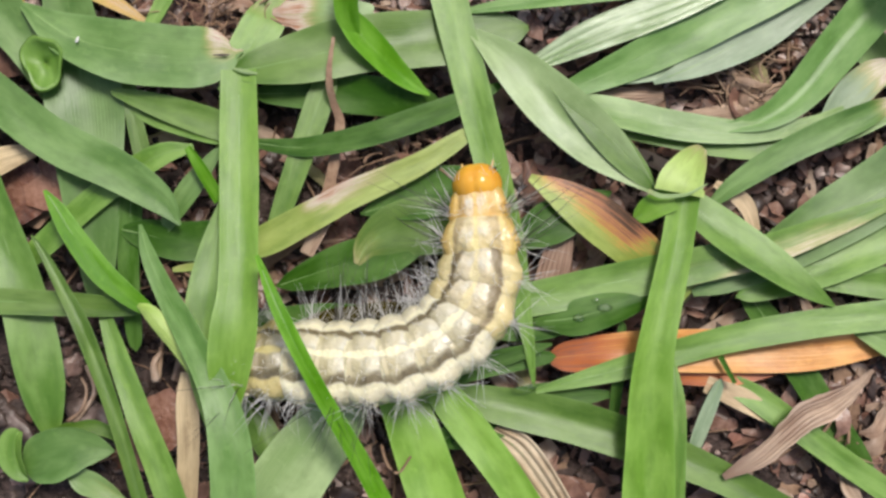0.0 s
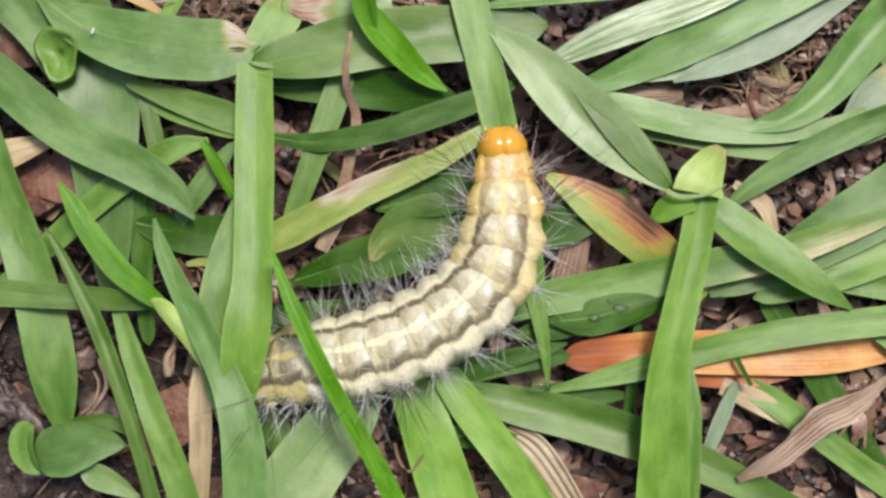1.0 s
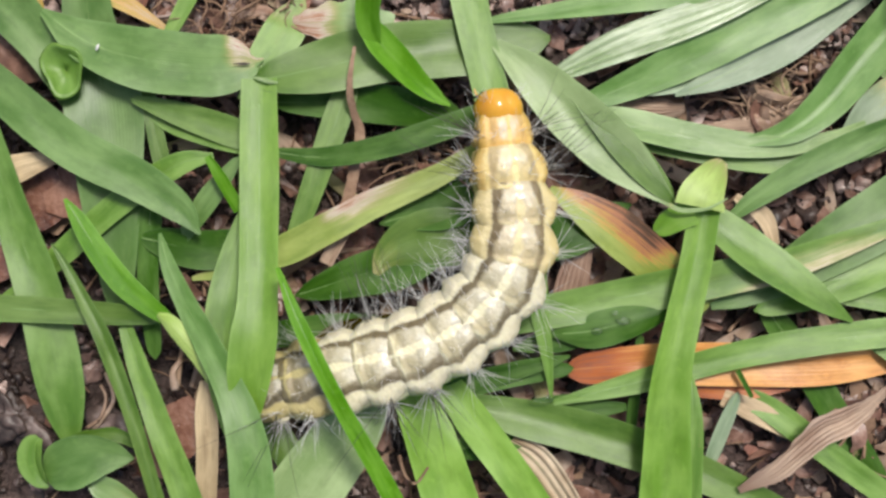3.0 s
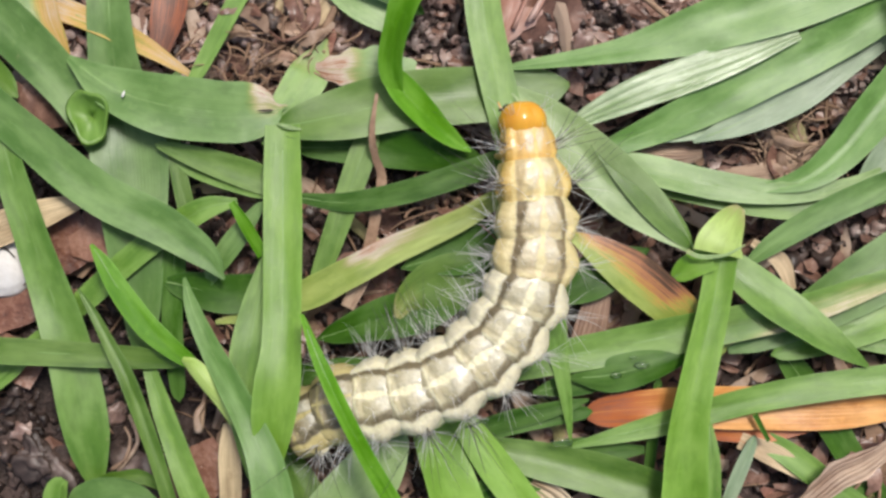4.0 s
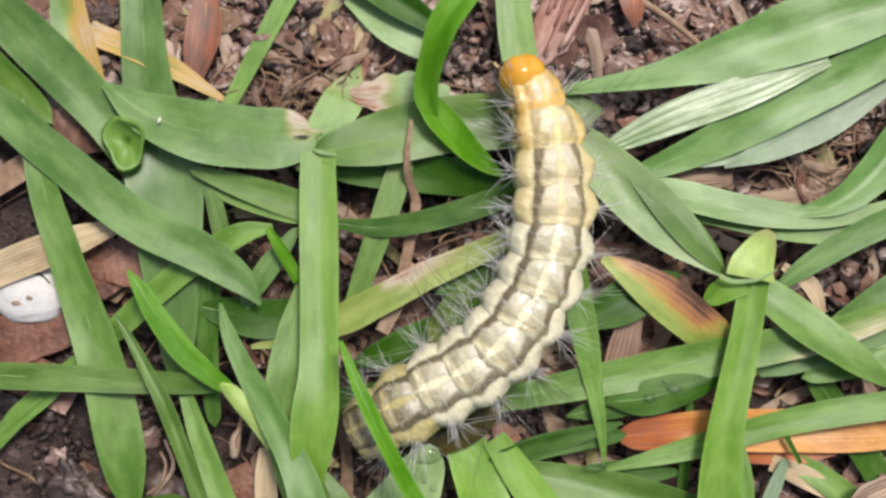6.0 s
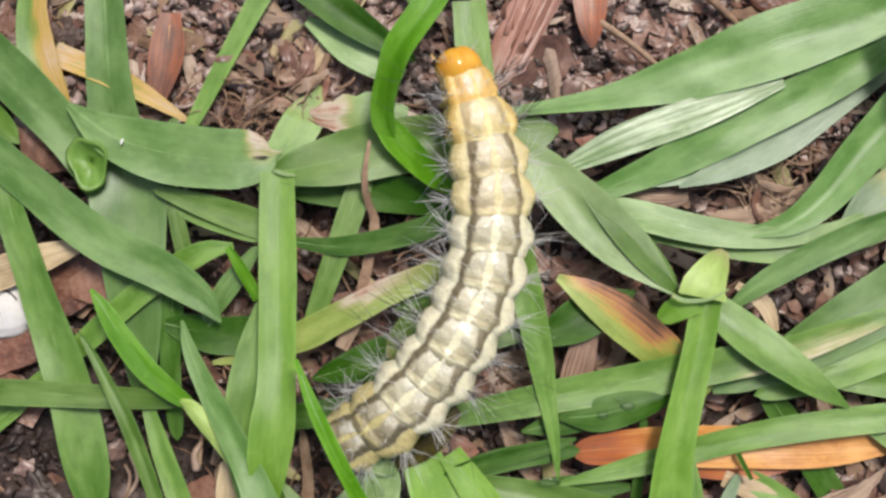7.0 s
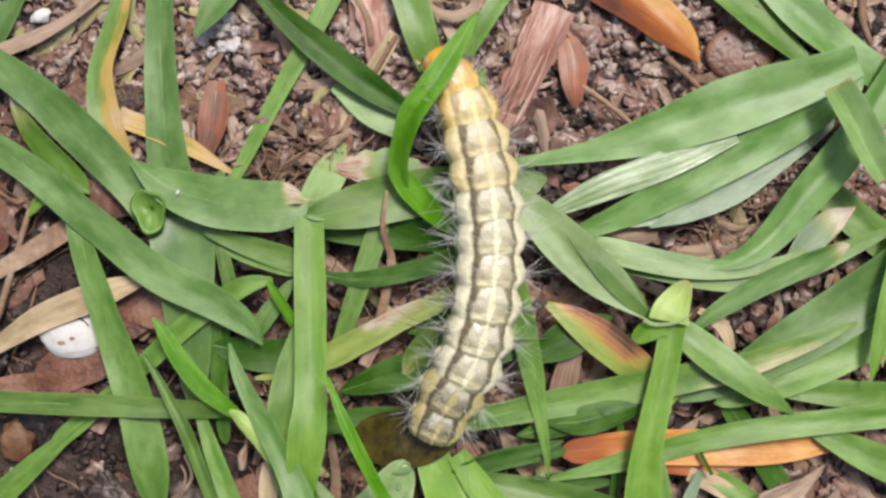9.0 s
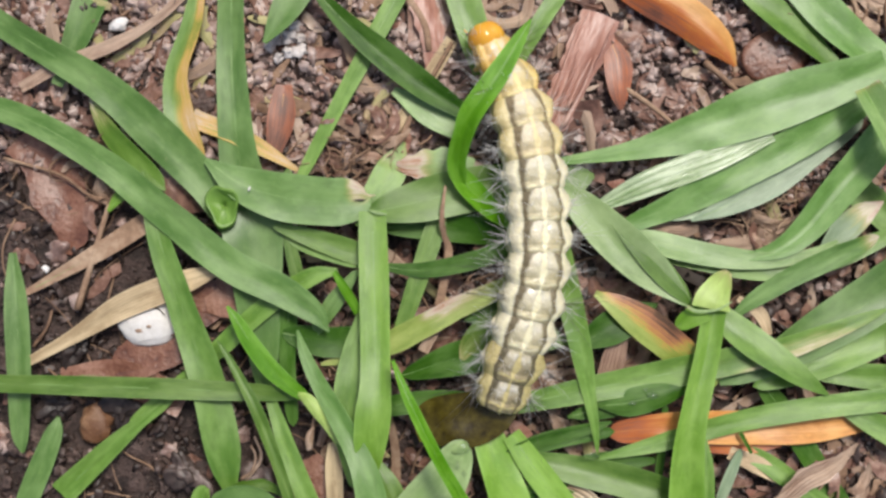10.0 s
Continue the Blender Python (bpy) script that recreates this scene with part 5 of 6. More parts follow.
blade([(-8.43, 35.96, 0.6, 1.82, 0), (-7.57, 32.64, 0.9, 2.26, 0), (-6.82, 29.88, 0.9, 1.99, 0), (-7.08, 27.17, 0.6, 0.54, 0)], BARK, "brown strip of dead leaf on the soil", "fallen_leaf", "leaf", rib=False, fold=-0.2, wave=0.2, ragged=0.2)
twig([(8.75, 26.16, 0.5), (10.79, 24.75, 0.7), (13.32, 22.72, 0.6)], 0.28)
twig([(15.44, 28.3, 0.5), (17.23, 26.65, 0.7), (18.65, 25.31, 0.5)], 0.3)
twig([(-16.49, -3.15, 1.4), (-16.56, -2.1, 1.7), (-16.17, -1.42, 1.5)], 0.28, "frayed pale dry stalk end", "dry_stalk", TAN)
twig([(-16.47, -3.21, 1), (-16.22, -1.38, 1.4), (-15.95, 0.37, 1.2)], 0.2, "frayed pale dry stalk end", "dry_stalk")
twig([(-21.62, -5.72, 0.5), (-20.36, -3.93, 0.9), (-20.98, -2.23, 0.7)], 0.17, "pale curled rootlet on dark soil", "rootlet", TAN)
twig([(-22.02, -5.64, 0.6), (-21.13, -4.97, 0.9), (-20.82, -3.76, 0.9), (-21.23, -2.99, 0.7)], 0.15, "pale curled rootlet on dark soil", "rootlet", TAN)
blade([(-18.33, -8.15, 0.2, 2.13, 0.3), (-16.94, -6.2, 0.4, 3.36, 0.4), (-15.08, -4.45, 0.3, 2.48, 0.3)], DISC, "brown flat leaf scrap under the grass", "fallen_leaf", "leaf", rib=False, wave=0.3, ragged=0.2)
twig([(-2.8, -6.99, 1.9), (-2.43, -8.11, 2.2), (-1.77, -8.63, 2.1), (-1.02, -7.62, 2.2)], 0.12, "thin curled tan rootlet on a blade", "rootlet")
twig([(-9.42, 34.09, 0.6), (-7.56, 31.25, 0.9), (-7.09, 28.97, 0.8)], 0.5, "pale dry stalk on the soil", "dry_stalk")
twig([(26.96, 34.84, 0.8), (27.78, 32, 1), (26.44, 29.25, 0.8)], 0.25, "pale dry stalk on the soil", "dry_stalk")
twig([(30.68, 35.34, 0.8), (30.32, 31.56, 1), (31.06, 29.29, 0.8)], 0.4, "pale dry stalk on the soil", "dry_stalk")


def strewn(rng):
    """A place on the soil, in mm: mostly beyond the tuft, some within it, few on the bare dark patch."""
    k = rng.random()
    if k < 0.52:
        return rng.uniform(-42, 42), rng.uniform(20, 42)
    if k < 0.98:
        return rng.uniform(-16, 34), rng.uniform(-14, 20)
    return rng.uniform(-42, -16), rng.uniform(-22, 20)


def litter(count=247):
    """Flakes of dead leaf strewn over the soil: a dozen shapes, each laid many times."""
    rng = random.Random(11)
    shapes = []
    for n in range(14):
        long, wide = rng.uniform(1.4, 5.5), rng.uniform(0.5, 2.0)
        rows = [((k - 0.5) * long, 0.3 * math.sin(3 * k + n), 0.25 * math.sin(2.6 * k + n), max(0.15, wide * w * rng.uniform(0.7, 1.1)), 0.0) for k, w in ((0, 0.3), (0.25, 0.9), (0.5, 1.0), (0.75, 0.8), (1, 0.2))]
        ob = link_mesh("leaf_scrap", strip(rows, fold=rng.uniform(-0.2, 0.25), steps=4, columns=7, wave=0.3, ragged=0.3, seed=300 + n), (LITTER, FIBRE, LITTER, BARK, TAN)[n % 5])
        shapes.append(tagged(ob, "small brown flake of dead leaf on the soil", "leaf litter", "leaf litter on the soil"))
    for k in range(count):
        x, y = strewn(rng)
        m = pose(x * MM, y * MM, (soil_height(x, y) + 0.2) * MM, rng.uniform(-14, 14), rng.uniform(-14, 14), rng.uniform(0, 360))
        if k < len(shapes):
            shapes[k].matrix_world = m
        else:
            copy_thing(shapes[k % len(shapes)], m)


litter()


def small_flakes(name, label, material, count, seed):
    """Crumbled leaf, too small and many to tell apart."""
    rng = random.Random(seed)
    bm = bmesh.new()
    for n in range(count):
        x, y = strewn(rng)
        a, long, wide, z = rng.uniform(0, 6.28), rng.uniform(0.3, 1.5), rng.uniform(0.15, 0.65), soil_height(x, y) + rng.uniform(0.15, 0.4)
        c, s = math.cos(a), math.sin(a)
        ring = [bm.verts.new(((x + c * u * long * rng.uniform(0.6, 1.2) - s * v * wide) * MM, (y + s * u * long * rng.uniform(0.6, 1.2) + c * v * wide) * MM, (z + rng.uniform(-0.15, 0.25)) * MM)) for u, v in ((-1, -0.4), (0, -1), (1, -0.5), (0.9, 0.6), (0, 1), (-0.8, 0.7))]
        low = [bm.verts.new(v.co - Vector((0, 0, 0.06 * MM))) for v in ring]
        bm.faces.new(ring)
        bm.faces.new(low[::-1])
        for k in range(6):
            bm.faces.new((ring[k], low[k], low[(k + 1) % 6], ring[(k + 1) % 6]))
    tagged(link_mesh(name, bm, material, smooth=False), label, "leaf litter", kind="stuff")


small_flakes("brown_leaf_crumbs", "crumbled reddish brown leaf on the soil", LITTER, 2600, 61)
small_flakes("tan_leaf_crumbs", "crumbled pale tan leaf on the soil", TAN, 420, 62)


def dark_flakes():
    """Broken dark leaf flakes on the soil at the foot of the tuft."""
    rng = random.Random(23)
    for n in range(52):
        x, y = rng.uniform(-34, -8), rng.uniform(-20, 7)
        a, long, wide = rng.uniform(0, 6.28), rng.uniform(1.0, 2.6), rng.uniform(0.7, 1.9)
        z = soil_height(x, y) + 0.25
        rows = [(x + math.cos(a) * long * (k - 0.5), y + math.sin(a) * long * (k - 0.5), z + 0.25 * math.sin(3 * k + n), wide * w, 0.0) for k, w in ((0, 0.4), (0.3, 1.0), (0.65, 0.85), (1, 0.3))]
        blade(rows, (CRUMB, DISC, CRUMB, CLOD)[n % 4], "dark flake of dead leaf on the soil", "leaf_scrap", "leaf litter", "leaf litter on the soil", rib=False, fold=rng.uniform(-0.2, 0.3), steps=4, columns=7, wave=0.5, ragged=0.35, sway=40)


dark_flakes()


def stalks(count=110):
    """Loose dry stalks and bark strips about the tuft."""
    rng = random.Random(17)
    shapes = []
    for n in range(8):
        long, wide = rng.uniform(4, 9), rng.uniform(0.35, 1.1)
        bend = rng.uniform(-0.8, 0.8)
        rows = [((k - 0.5) * long, bend * math.sin(3 * k), 0.3 * math.sin(3.1 * k + n), wide * w, rng.uniform(0, 0.35)) for k, w in ((0, 0.5), (0.3, 1.0), (0.6, 0.9), (0.85, 0.8), (1, 0.3))]
        ob = link_mesh("dry_stalk", strip(rows, fold=rng.uniform(-0.3, 0.3), steps=5, columns=7, wave=0.2, ragged=0.1, seed=500 + n, thick=0.3), (HUSK, TAN, STRAW, FIBRE)[n % 4])
        shapes.append(tagged(ob, "loose dry brown grass stalk on the soil", "dry stalk", "dry stalks on the soil"))
    for k in range(count):
        x, y = strewn(rng)
        m = pose(x * MM, y * MM, (soil_height(x, y) + 0.45) * MM, rng.uniform(-5, 5), rng.uniform(-5, 5), rng.uniform(0, 360))
        if k < len(shapes):
            shapes[k].matrix_world = m
        else:
            copy_thing(shapes[k % len(shapes)], m)


stalks()


def crumbs(name, label, material, count, seed, low):
    """Loose grains over the soil beyond y = low (mm)."""
    rng = random.Random(seed)
    verts, faces = [], []
    ball = bmesh.new()
    bmesh.ops.create_icosphere(ball, subdivisions=2, radius=1.0)
    unit, tris = [v.co.copy() for v in ball.verts], [[v.index for v in f.verts] for f in ball.faces]
    ball.free()
    for _ in range(count):
        x, y = rng.uniform(-44, 44), rng.uniform(low, 44)
        r = rng.choice((0.12, 0.16, 0.22, 0.3, 0.4, 0.55) if low > 0 else (0.12, 0.15, 0.2, 0.25, 0.3, 0.4, 0.6)) * rng.uniform(0.7, 1.3)
        z, spin = soil_height(x, y) + 0.3 * r, Euler((rng.uniform(0, 3), rng.uniform(0, 3), rng.uniform(0, 3))).to_matrix()
        squash, start, shift = Vector((1, rng.uniform(0.5, 1), rng.uniform(0.35, 0.8))), len(verts), rng.uniform(0, 99)
        for u in unit:
            k = r * (1 + 1.3 * noise.noise(u * 1.9 + Vector((shift, 0, 0))))
            p = spin @ Vector((u.x * squash.x, u.y * squash.y, u.z * squash.z)) * k
            verts.append(((x + p.x) * MM, (y + p.y) * MM, (z + p.z) * MM))
        faces += [[start + i for i in t] for t in tris]
    data = bpy.data.meshes.new(name)
    data.from_pydata(verts, [], faces)
    for polygon in data.polygons:
        polygon.use_smooth = True
    data.materials.append(material)
    tagged(new(name, data), label, "soil", kind="stuff")


crumbs("soil_crumbs", "loose crumbs of dark brown soil", CRUMB, 7500, 3, -24)
crumbs("pinkish_crumbs", "pinkish brown crumbs of soil and leaf", GRIT, 600, 12, -24)
crumbs("pale_grit", "pale pinkish brown grit strewn on the soil", GRIT, 9000, 6, 19)


def root_tuft(centre, reach, count, seed):
    """A heap of dry shreds and rootlets, loosely bent."""
    rng = random.Random(seed)
    bm = bmesh.new()
    for k in range(count * 2):
        a, r = rng.uniform(0, 6.28), rng.uniform(0.1, 1.0) * reach
        x, y = centre[0] + math.cos(a) * r, centre[1] + math.sin(a) * r
        a, turn = rng.uniform(0, 6.28), rng.gauss(0, 0.45)
        pts, step, lift = [], rng.uniform(0.3, 1.0), centre[2] + rng.uniform(-0.7, 0.4)
        for n in range(5):
            pts.append((x, y, lift + 0.3 * math.sin(1.1 * n + a)))
            x, y, a = x + math.cos(a) * step, y + math.sin(a) * step, a + turn * rng.uniform(0.3, 1.6)
        tube(bm, pts, rng.choice((0.03, 0.05, 0.07, 0.12)), 5, 0.4)
    tagged(link_mesh("root_tuft", bm, FIBRE), "heap of dry brown rootlets and shreds", "roots", kind="stuff")
    for n in range(6):
        a, r = rng.uniform(0, 6.28), rng.uniform(0, 0.9) * reach
        x, y, z, a = centre[0] + math.cos(a) * r, centre[1] + math.sin(a) * r, centre[2] + rng.uniform(-0.4, 0.4), rng.uniform(0, 6.28)
        rows = [(x + math.cos(a + 0.3 * q) * q * 0.8, y + math.sin(a + 0.3 * q) * q * 0.8, z + 0.3 * math.sin(2 * q + n), w, 0.0) for q, w in ((0, 0.2), (1, 0.8), (2, 0.9), (3, 0.5), (3.6, 0.15))]
        blade(rows, (HUSK, TAN, LITTER)[n % 3], "dry brown shred of leaf on the soil", "leaf_shred", "leaf litter", fold=rng.uniform(-0.4, 0.4), wave=0.3, ragged=0.15, sway=60)


for place, reach, count, seed in (((-12.7, 20.07, 1), 3.0, 24, 1), ((-11.12, 22.04, 0.9), 3.2, 26, 2), ((-1.95, 10.88, 0.4), 2.4, 16, 3), ((20.2, 15.16, 0.6), 2.6, 22, 4),
                                  ((-15.07, 3.95, 0.5), 2.0, 12, 5), ((-2.53, 33.2, 0.7), 2.2, 12, 6), ((28.32, 31.59, 0.8), 3.0, 20, 7), ((-34.21, 18.72, 0.6), 3.0, 14, 8), ((25.14, -6.73, 0.4), 2.4, 16, 9)):
    root_tuft(place, reach, count, seed)

pebble((-32.46, 31.04, 0.5), (0.75, 0.55, 0.45), CHALK, "white_chip", "small chalky white chip on the soil", "chip", 0.4, 0.6, 51)
for rows in ([(25.16, 33.01, 0.6, 0.91, 0), (27.35, 31.56, 0.9, 2.49, 0), (29.77, 30.95, 0.6, 0.91, 0)], [(29.62, 25.11, 0.8, 0.91, 0), (31.6, 23.71, 1, 2.71, 0), (33.75, 23.29, 0.8, 1.36, 0)], [(27.96, 34.9, 0.6, 1.36, 0), (29.69, 33.44, 0.9, 2.26, 0), (32.58, 33.07, 0.6, 0.91, 0)],
             [(24.2, 15.92, 0.2, 0.73, 0), (20.41, 13.82, 0.5, 1.82, 0), (16.77, 13.35, 0.4, 0.91, 0)], [(10.92, 14.7, 0.3, 0.57, 0), (13, 14.43, 0.6, 1.55, 0), (14.85, 14.64, 0.4, 0.57, 0)], [(16.29, 13.33, 0.4, 0.57, 0), (18.72, 13.43, 0.7, 1.06, 0), (21.27, 14.1, 0.6, 0.56, 0)]):
    blade(rows, HUSK, "pale brown dry leaf shred on the soil", "leaf_shred", "leaf litter", fold=-0.2, wave=0.2, ragged=0.15)


def fibres(count=320):
    rng = random.Random(8)
    bm = bmesh.new()
    for _ in range(count):
        x, y, a, long = rng.uniform(-42, 42), rng.uniform(-22, 42), rng.uniform(0, 6.28), rng.uniform(2, 8)
        pts, bend = [], rng.uniform(-0.5, 0.5)
        for k in range(4):
            pts.append((x, y, soil_height(x, y) + rng.uniform(0.15, 0.7)))
            x, y, a = x + math.cos(a) * long / 3, y + math.sin(a) * long / 3, a + bend + rng.uniform(-0.3, 0.3)
        tube(bm, pts, rng.uniform(0.05, 0.17), 5, 0.5)
    tagged(link_mesh("dry_fibres", bm, FIBRE), "tangle of fine dry brown roots and fibres", "roots", kind="stuff")


fibres()


# ---- caterpillar ----
SEGMENTS = 12
WIDTH = (0.82, 0.94, 0.98, 1.0, 1.0, 1.0, 1.0, 1.0, 0.99, 0.95, 0.86, 0.66)
caterpillar = tagged(new("caterpillar"), "hairy cream and grey caterpillar with an orange head, crawling over grass", "caterpillar")
caterpillar.location = (0, 0.003, 0.003)


def segment_mesh(size, rng, lobes, long=1.52):
    """One ring of the body, ahead along x: swollen plates on the back, creases between, lobed flanks."""
    bm = bmesh.new()
    rings, count = [], 56
    shift = rng.uniform(0, 60)
    for u in np.linspace(-1, 1, 25):
        swell = 1 - 0.12 * abs(u) ** 3
        ring = []
        for k in range(count):
            a = 2 * math.pi * k / count
            b = abs((a + math.pi) % (2 * math.pi) - math.pi)
            top = math.exp(-(b / 0.75) ** 4)
            plate = 0.06 * math.exp(-((b - 0.36) / 0.22) ** 2) * (math.exp(-((u - 0.2) / 0.36) ** 4) + 0.6 * math.exp(-((u + 0.62) / 0.13) ** 4))
            fold = -0.05 * math.exp(-((u + 0.43) / 0.07) ** 2) * top - 0.02 * math.exp(-(b / 0.08) ** 2)
            stripe = -0.045 * math.exp(-((b - 0.80) / 0.13) ** 2)
            lobe = lobes * math.exp(-((b - 1.15) / 0.30) ** 2) * math.exp(-((u - 0.05) / 0.72) ** 2) - 0.04 * math.exp(-((b - 1.25) / 0.3) ** 2) * abs(u) ** 2
            low = 0.08 * math.exp(-((b - 1.75) / 0.2) ** 2) * math.exp(-((u + 0.1) / 0.6) ** 2)
            r = swell * (1 + plate + fold + stripe + lobe + low + 0.05 * noise.noise((2.6 * math.sin(a) + shift, 2.6 * math.cos(a), 2.0 * u)) + 0.035 * noise.noise((6 * math.sin(a) + shift, 6 * math.cos(a), 5 * u)))
            ring.append(bm.verts.new((u * long * MM, 2.36 * size * r * math.sin(a) * MM, 1.95 * size * r * math.cos(a) * MM)))
        rings.append(ring)
    for a, b in zip(rings, rings[1:]):
        for k in range(count):
            bm.faces.new((a[k], a[(k + 1) % count], b[(k + 1) % count], b[k]))
    for ring, u in ((rings[0], -1.12), (rings[-1], 1.12)):
        tip = bm.verts.new((u * long * MM, 0, 0))
        for k in range(count):
            bm.faces.new((ring[k], ring[(k + 1) % count], tip))
    bmesh.ops.recalc_face_normals(bm, faces=bm.faces)
    return bm


def tuft(origin, out, rng, count, low, high, spread, radius=0.018):
    """A spray of fine bristles from one wart."""
    bm = bmesh.new()
    for _ in range(count):
        way = (Vector(out).normalized() + Vector((rng.gauss(0, spread), rng.gauss(0, spread), rng.gauss(0, spread) + 0.05))).normalized()
        long, sag = rng.uniform(low, high), Vector((rng.gauss(0, 0.1), rng.gauss(0, 0.1), -0.06))
        o = Vector(origin) + Vector((rng.gauss(0, 0.2), rng.gauss(0, 0.12), rng.gauss(0, 0.12)))
        rings = []
        side = way.orthogonal().normalized()
        up = way.cross(side)
        for k, r in ((0, 1.0), (0.5, 0.75), (1, 0.2)):
            c = o + way * long * k + sag * long * k * k
            rings.append([bm.verts.new((c + (side * math.cos(q) + up * math.sin(q)) * radius * r) * MM) for q in (0, 2.09, 4.19)])
        for a, b in zip(rings, rings[1:]):
            for k in range(3):
                bm.faces.new((a[k], a[(k + 1) % 3], b[(k + 1) % 3], b[k]))
        bm.faces.new(rings[-1])
    return bm


def body_segment(index):
    rng = random.Random(40 + index)
    size = WIDTH[index]
    front = index >= SEGMENTS - 2
    skin = SKIN_COLLAR if index == SEGMENTS - 1 else SKIN_FRONT if front else SKIN_TAIL if index < 2 else SKIN_MIDDLE if index >= SEGMENTS - 4 else SKIN
    wart_material = WART_OCHRE if index >= SEGMENTS - 3 else WART
    label = "amber collar segment behind the head" if index == SEGMENTS - 1 else "ochre yellow front segment" if front else "buff and grey blotched segment with dark stripes"
    ring = part("segment", segment_mesh(size, rng, 0.23 if index >= SEGMENTS - 4 else 0.19), skin, caterpillar, label)
    for side in (-1, 1):
        for degrees, r, count, low, high, spread in ((26, 0.0, 5, 0.5, 1.4, 0.6), (64, 0.34, 10, 0.7, 2.7, 0.6), (84, 0.42, 17, 0.8, 3.3, 0.6)):
            a = radians(degrees) * side
            at = Vector((rng.uniform(-0.15, 0.15), (2.5 if r else 2.2) * size * math.sin(a), (2.2 if r else 1.9) * size * math.cos(a)))
            if r:
                sunk = at * 0.93
                part("wart", lump(bmesh.new(), sunk, (r * 1.3, r * 0.8, r * 0.8), rng, 0.45, 3), wart_material, ring)
            lean = 0.55 if index >= SEGMENTS - 2 else -0.55 if index < 2 else 0.0
            out = Vector((lean, math.sin(a), math.cos(a)))
            part("bristles", tuft(at, out, rng, count, low, high, spread), HAIR, ring, "white bristles")
            if index in (0, 3, 4, SEGMENTS - 1, SEGMENTS - 2) and degrees > 40:
                part("bristles", tuft(at, out, rng, 4, 2.6, 5.6, 0.3, 0.026), HAIR_DARK, ring, "long dark bristles")
    if index == 0:
        for x, y, z, r in ((-0.7, 0.55, 1.0, 0.5), (-0.7, -0.55, 1.0, 0.5), (-1.25, 0.0, 0.6, 0.55), (-1.1, 0.85, 0.3, 0.42), (-1.1, -0.85, 0.3, 0.42)):
            part("tail_lobe", lump(bmesh.new(), (x, y, z), (r, r * 0.85, r * 0.7), rng, 0.4, 3), WART_TAIL, ring, "yellowish tail lobe")
    if index in (0, 4, 5, 6, 7) or index >= SEGMENTS - 3:
        for side in (-1, 1):
            foot = ((0, side * 0.8, -1.3), (0, side * 1.0, -1.9), (0.1, side * 0.95, -2.25))
            part("leg", tube(bmesh.new(), foot, 0.28 if index >= SEGMENTS - 3 else 0.5, 8, 0.6), wart_material, ring)
    return ring


def head_part():
    rng = random.Random(2)
    bm = bmesh.new()
    bmesh.ops.create_uvsphere(bm, u_segments=32, v_segments=20, radius=1.0)
    for v in bm.verts:
        groove = 1 - 0.04 * math.exp(-(v.co.y / 0.14) ** 2) * max(0, v.co.z + 0.4)
        lobe = 1 + 0.03 * math.exp(-((abs(v.co.y) - 0.5) / 0.3) ** 2)
        v.co = Vector((v.co.x * 1.3 * groove * lobe, v.co.y * 1.5, v.co.z * 1.42 * groove * lobe)) * MM
    head = part("head", bm, HEAD, caterpillar, "glossy orange head capsule")
    part("face_plate", lump(bmesh.new(), (1.02, 0, -0.55), (0.35, 0.55, 0.5), rng, 0.1, 2), FACE, head, "amber face plate")
    for side in (-1, 1):
        part("jaw", lump(bmesh.new(), (1.15, side * 0.3, -1.05), (0.25, 0.28, 0.25), rng, 0.1, 2), EYE, head, "dark jaw")
        part("feeler", tube(bmesh.new(), ((0.9, side * 0.75, -0.8), (1.25, side * 0.9, -0.9), (1.5, side * 0.95, -0.9)), 0.11, 6, 0.5), FACE, head)
        for k in range(4):
            a = radians(-30 + 24 * k)
            part("eye_spot", lump(bmesh.new(), (0.85 + 0.1 * math.cos(a), side * 1.12, -0.45 + 0.35 * math.sin(a)), (0.09, 0.09, 0.09), rng, 0, 1), EYE, head)
        part("bristles", tuft((0.4, side * 0.9, 0.7), (0.8, side * 0.5, 0.5), rng, 7, 0.8, 2.0, 0.4), HAIR, head, "white bristles")
    return head


rings = [body_segment(k) for k in range(SEGMENTS)]
head = head_part()


# ---- crawling ----
crawl = []


def spine(t, rear, front, *points):
    """Where the middle of the body lies at t, from tail to head: x, y in mm. rear, front: degrees by which its back leans there."""
    crawl.append((t, rear, front, points))


def body_poses(points, rear, front):
    """The pose of each ring and the head along the spine, in the world."""
    n = len(points)
    heights = [2.4 + 1.7 * min(1, 2.8 * k / (n - 1)) for k in range(n)]
    way = curve_through([(x, y, z) for (x, y), z in zip(points, heights)], 24)
    run = np.concatenate([[0], np.cumsum(np.linalg.norm(np.diff(way, axis=0), axis=1))])
    total = run[-1]
    stations = [1.1 + (total - 1.1 - 2.75) * k / (SEGMENTS - 1) for k in range(SEGMENTS)] + [total - 1.1]
    result = []
    for k, s in enumerate(stations):
        at = [Vector([np.interp(max(0, min(total, s + d)), run, way[:, c]) for c in range(3)]) for d in (-1.0, 0, 1.0)]
        ahead = (at[2] - at[0]).normalized()
        left = Vector((0, 0, 1)).cross(ahead).normalized()
        turn = Matrix((ahead, left, ahead.cross(left))).transposed()
        share = rear + (front - rear) * k / SEGMENTS
        m = turn.to_4x4() @ Matrix.Rotation(radians(share), 4, "X")
        result.append(Matrix.Translation(at[1] * MM) @ m)
    return result


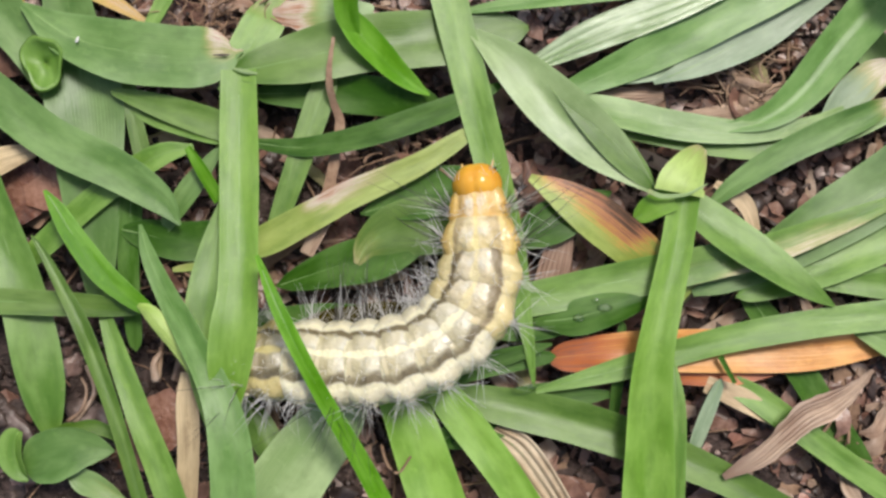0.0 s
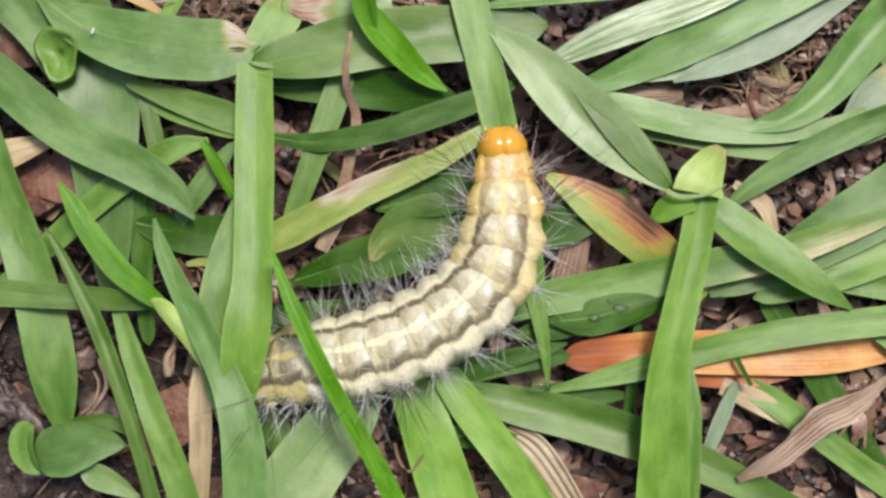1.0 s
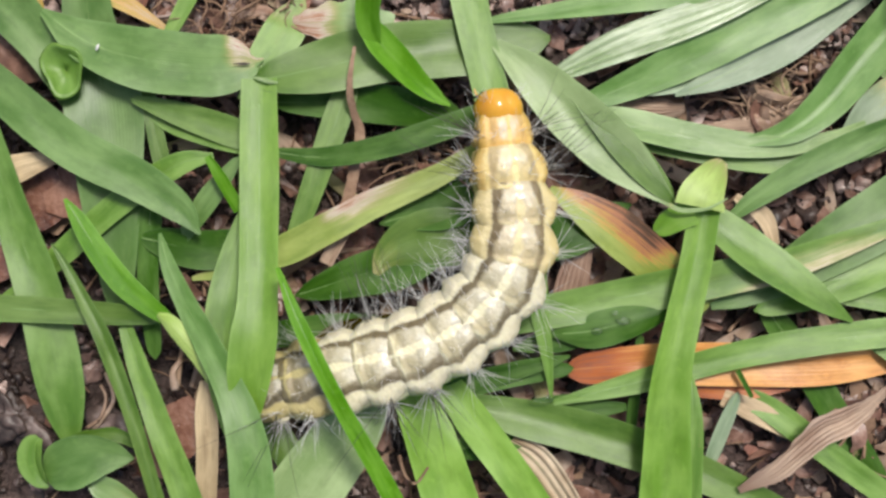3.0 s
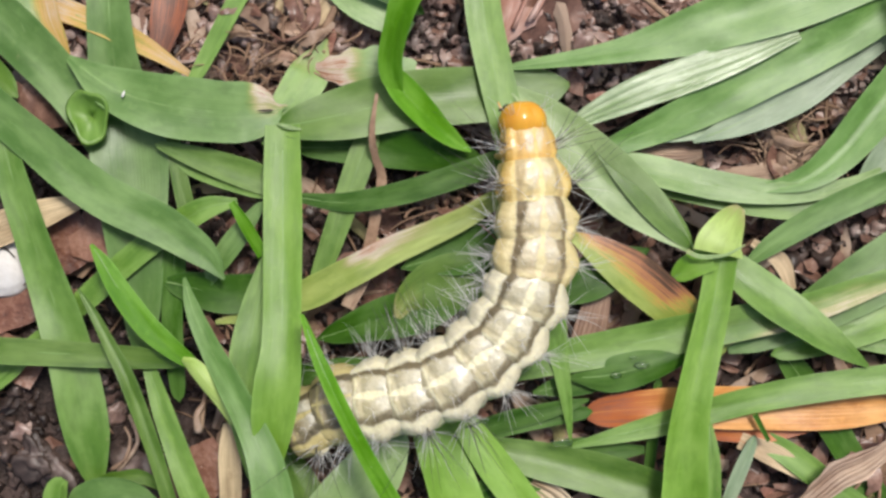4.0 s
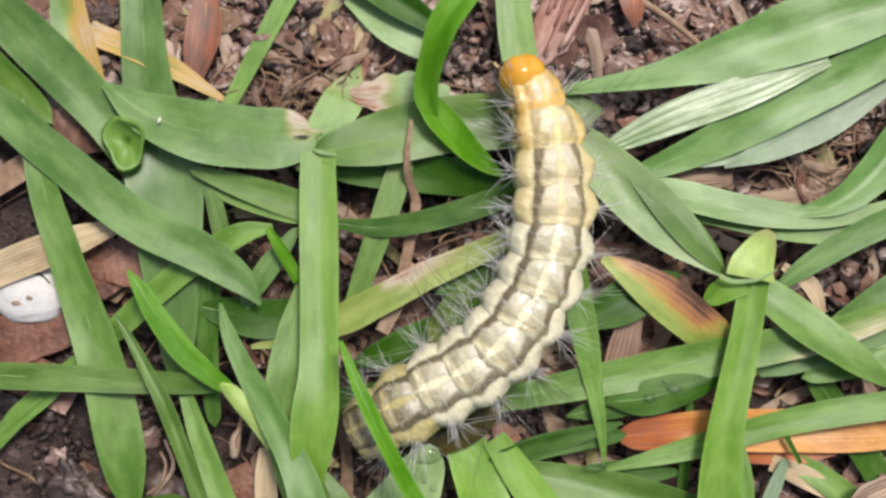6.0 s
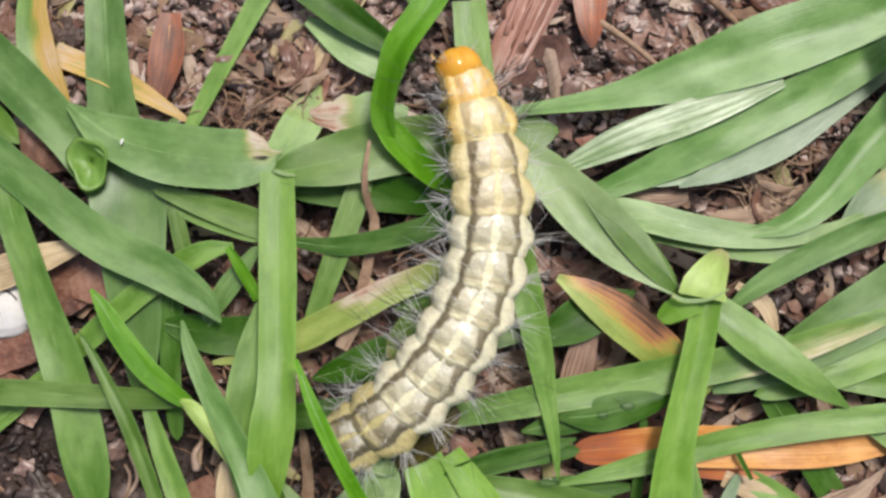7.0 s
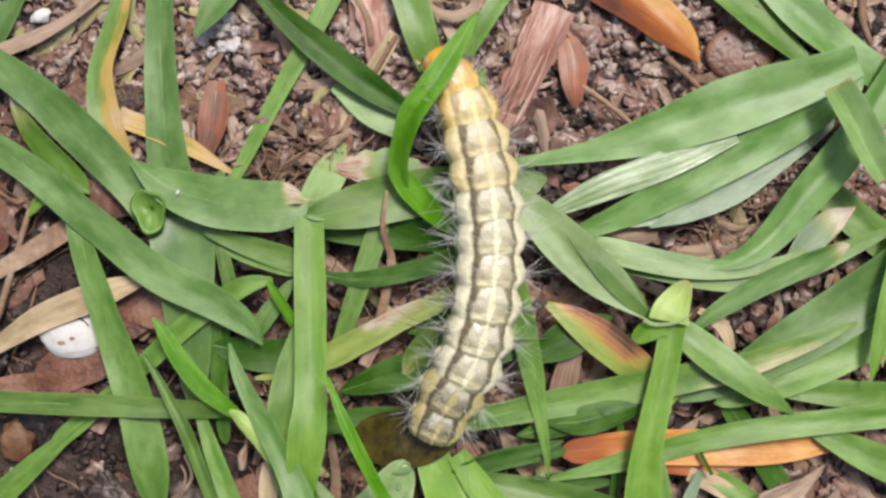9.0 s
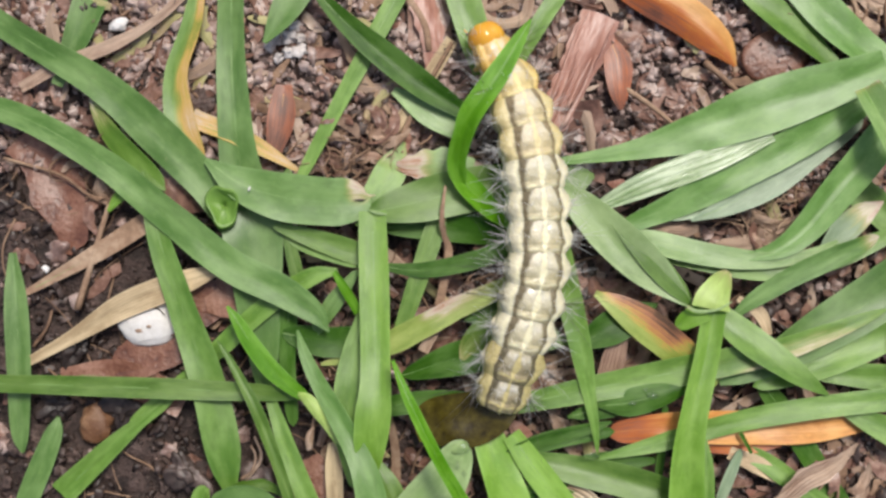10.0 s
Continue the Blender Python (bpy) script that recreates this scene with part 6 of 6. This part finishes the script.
def motions():
    spine(0, -26, -12, (-11.8, -2.08), (-8.5, -1.98), (-5.2, -2.18), (-1.9, -1.92), (1.08, -0.61), (2.91, 1.88), (3.15, 4.71), (3.03, 7.06), (2.8, 9.56))
    spine(0.5, -25.8, -8, (-12.02, -0.99), (-8.57, -0.99), (-5.12, -1.39), (-1.83, -1.33), (1.13, 0.14), (2.94, 2.6), (3.21, 5.25), (2.95, 7.57), (2.39, 10.41))
    spine(1, -25.6, -4, (-11.23, -3.05), (-8.62, -2.43), (-6.01, -2.07), (-2.74, -1.12), (0.37, 0.57), (2.75, 2.9), (3.52, 5.8), (3.5, 8.46), (3.27, 11.64))
    spine(1.5, -25.3, 0, (-11.71, -2.52), (-9.08, -2.33), (-6.45, -2.14), (-3.48, -1.61), (-0.36, 0.24), (1.84, 3.25), (2.81, 6.43), (2.95, 9.11), (2.92, 12.41))
    spine(2, -25.1, 4, (-11.6, -3.28), (-9.64, -2.77), (-7, -2.34), (-4.03, -1.55), (-0.73, -0.19), (1.92, 2.16), (3.07, 5.19), (3.15, 8.56), (2.78, 13.14))
    spine(3.5, -24.4, 26, (-10.67, -3.19), (-7.88, -1.95), (-4.57, -1.27), (-1.26, -0.26), (1.55, 1.75), (3.38, 4.6), (3.87, 7.62), (3.53, 10.82), (2.84, 15.77))
    spine(4, -24.2, 25.7, (-10.32, -2.91), (-7.66, -1.35), (-4.32, -0.75), (-0.97, 0.52), (1.87, 2.84), (3.44, 5.89), (3.85, 8.95), (3.59, 12.35), (2.94, 16.93))
    spine(4.5, -24, 25.4, (-9.89, -3.34), (-7.59, -2.15), (-4.28, -0.45), (-0.97, 1.92), (1.68, 4.97), (3, 8.36), (3.48, 11.75), (3.12, 14.81), (2.34, 18.32))
    spine(5, -23, 25.1, (-9.66, -3.06), (-6.49, -1.79), (-3.15, 0.02), (-0.14, 2.23), (1.8, 5.13), (2.66, 8.53), (2.91, 11.95), (2.55, 15.21), (1.94, 19.09))
    spine(5.5, -22, 24.9, (-9.16, -1.91), (-6.64, -0.37), (-3.26, 1.02), (-0.22, 2.92), (1.81, 6), (2.74, 9.09), (2.85, 12.87), (2.4, 16.67), (1.23, 20.22))
    spine(7, -12, 24, (-7.28, -1.19), (-5.22, -0.14), (-2.49, 2.3), (-0.44, 5.09), (1.08, 8.23), (1.74, 11.71), (1.7, 15.2), (0.78, 19.39), (-0.66, 23.16))
    spine(7.5, -8.5, 23.3, (-6.35, -1.86), (-4.64, -0.29), (-2.59, 2.51), (-0.53, 5.32), (0.66, 8.48), (1.15, 11.99), (0.9, 15.51), (0.08, 19.75), (-0.67, 24.36))
    spine(8, -5, 22.7, (-5.38, -0.88), (-3.83, 0.88), (-1.76, 3.34), (-0.03, 6.16), (0.82, 9.69), (0.96, 13.22), (0.58, 16.75), (-0.17, 20.66), (-0.65, 25.73))
    spine(8.5, 2, 22, (-3.69, -0.38), (-2.25, 1.45), (-0.64, 4.39), (0.43, 7.69), (1.12, 11.37), (1.31, 15.05), (0.68, 18.73), (-0.66, 22.79), (-2.55, 26.84))
    spine(9, 9, 21.3, (-2.27, -0.16), (-1.26, 2.3), (0.37, 5.18), (1.37, 8.89), (1.76, 13.01), (1.45, 17.14), (0.68, 20.87), (-0.59, 25.01), (-2.47, 27.71))
    spine(9.5, 9, 20.7, (-1.8, 0.28), (-0.51, 2.88), (0.35, 6.35), (1.21, 10.28), (1.42, 14.21), (0.88, 18.16), (0.08, 22.13), (-1.03, 25.66), (-2.59, 28.89))
    spine(10, 9, 20, (-1.49, 0.75), (-0.62, 3.58), (0.47, 7.08), (1.26, 11.03), (1.35, 15), (0.9, 19.43), (0.02, 23.42), (-1.54, 26.98), (-3.1, 30.24))
    home = Matrix.Translation(caterpillar.location).inverted()
    poses = [(t, body_poses(points, rear, front)) for t, rear, front, points in crawl]
    for k, ob in enumerate(rings + [head]):
        walk(ob, [(t, home @ row[k]) for t, row in poses])


motions()
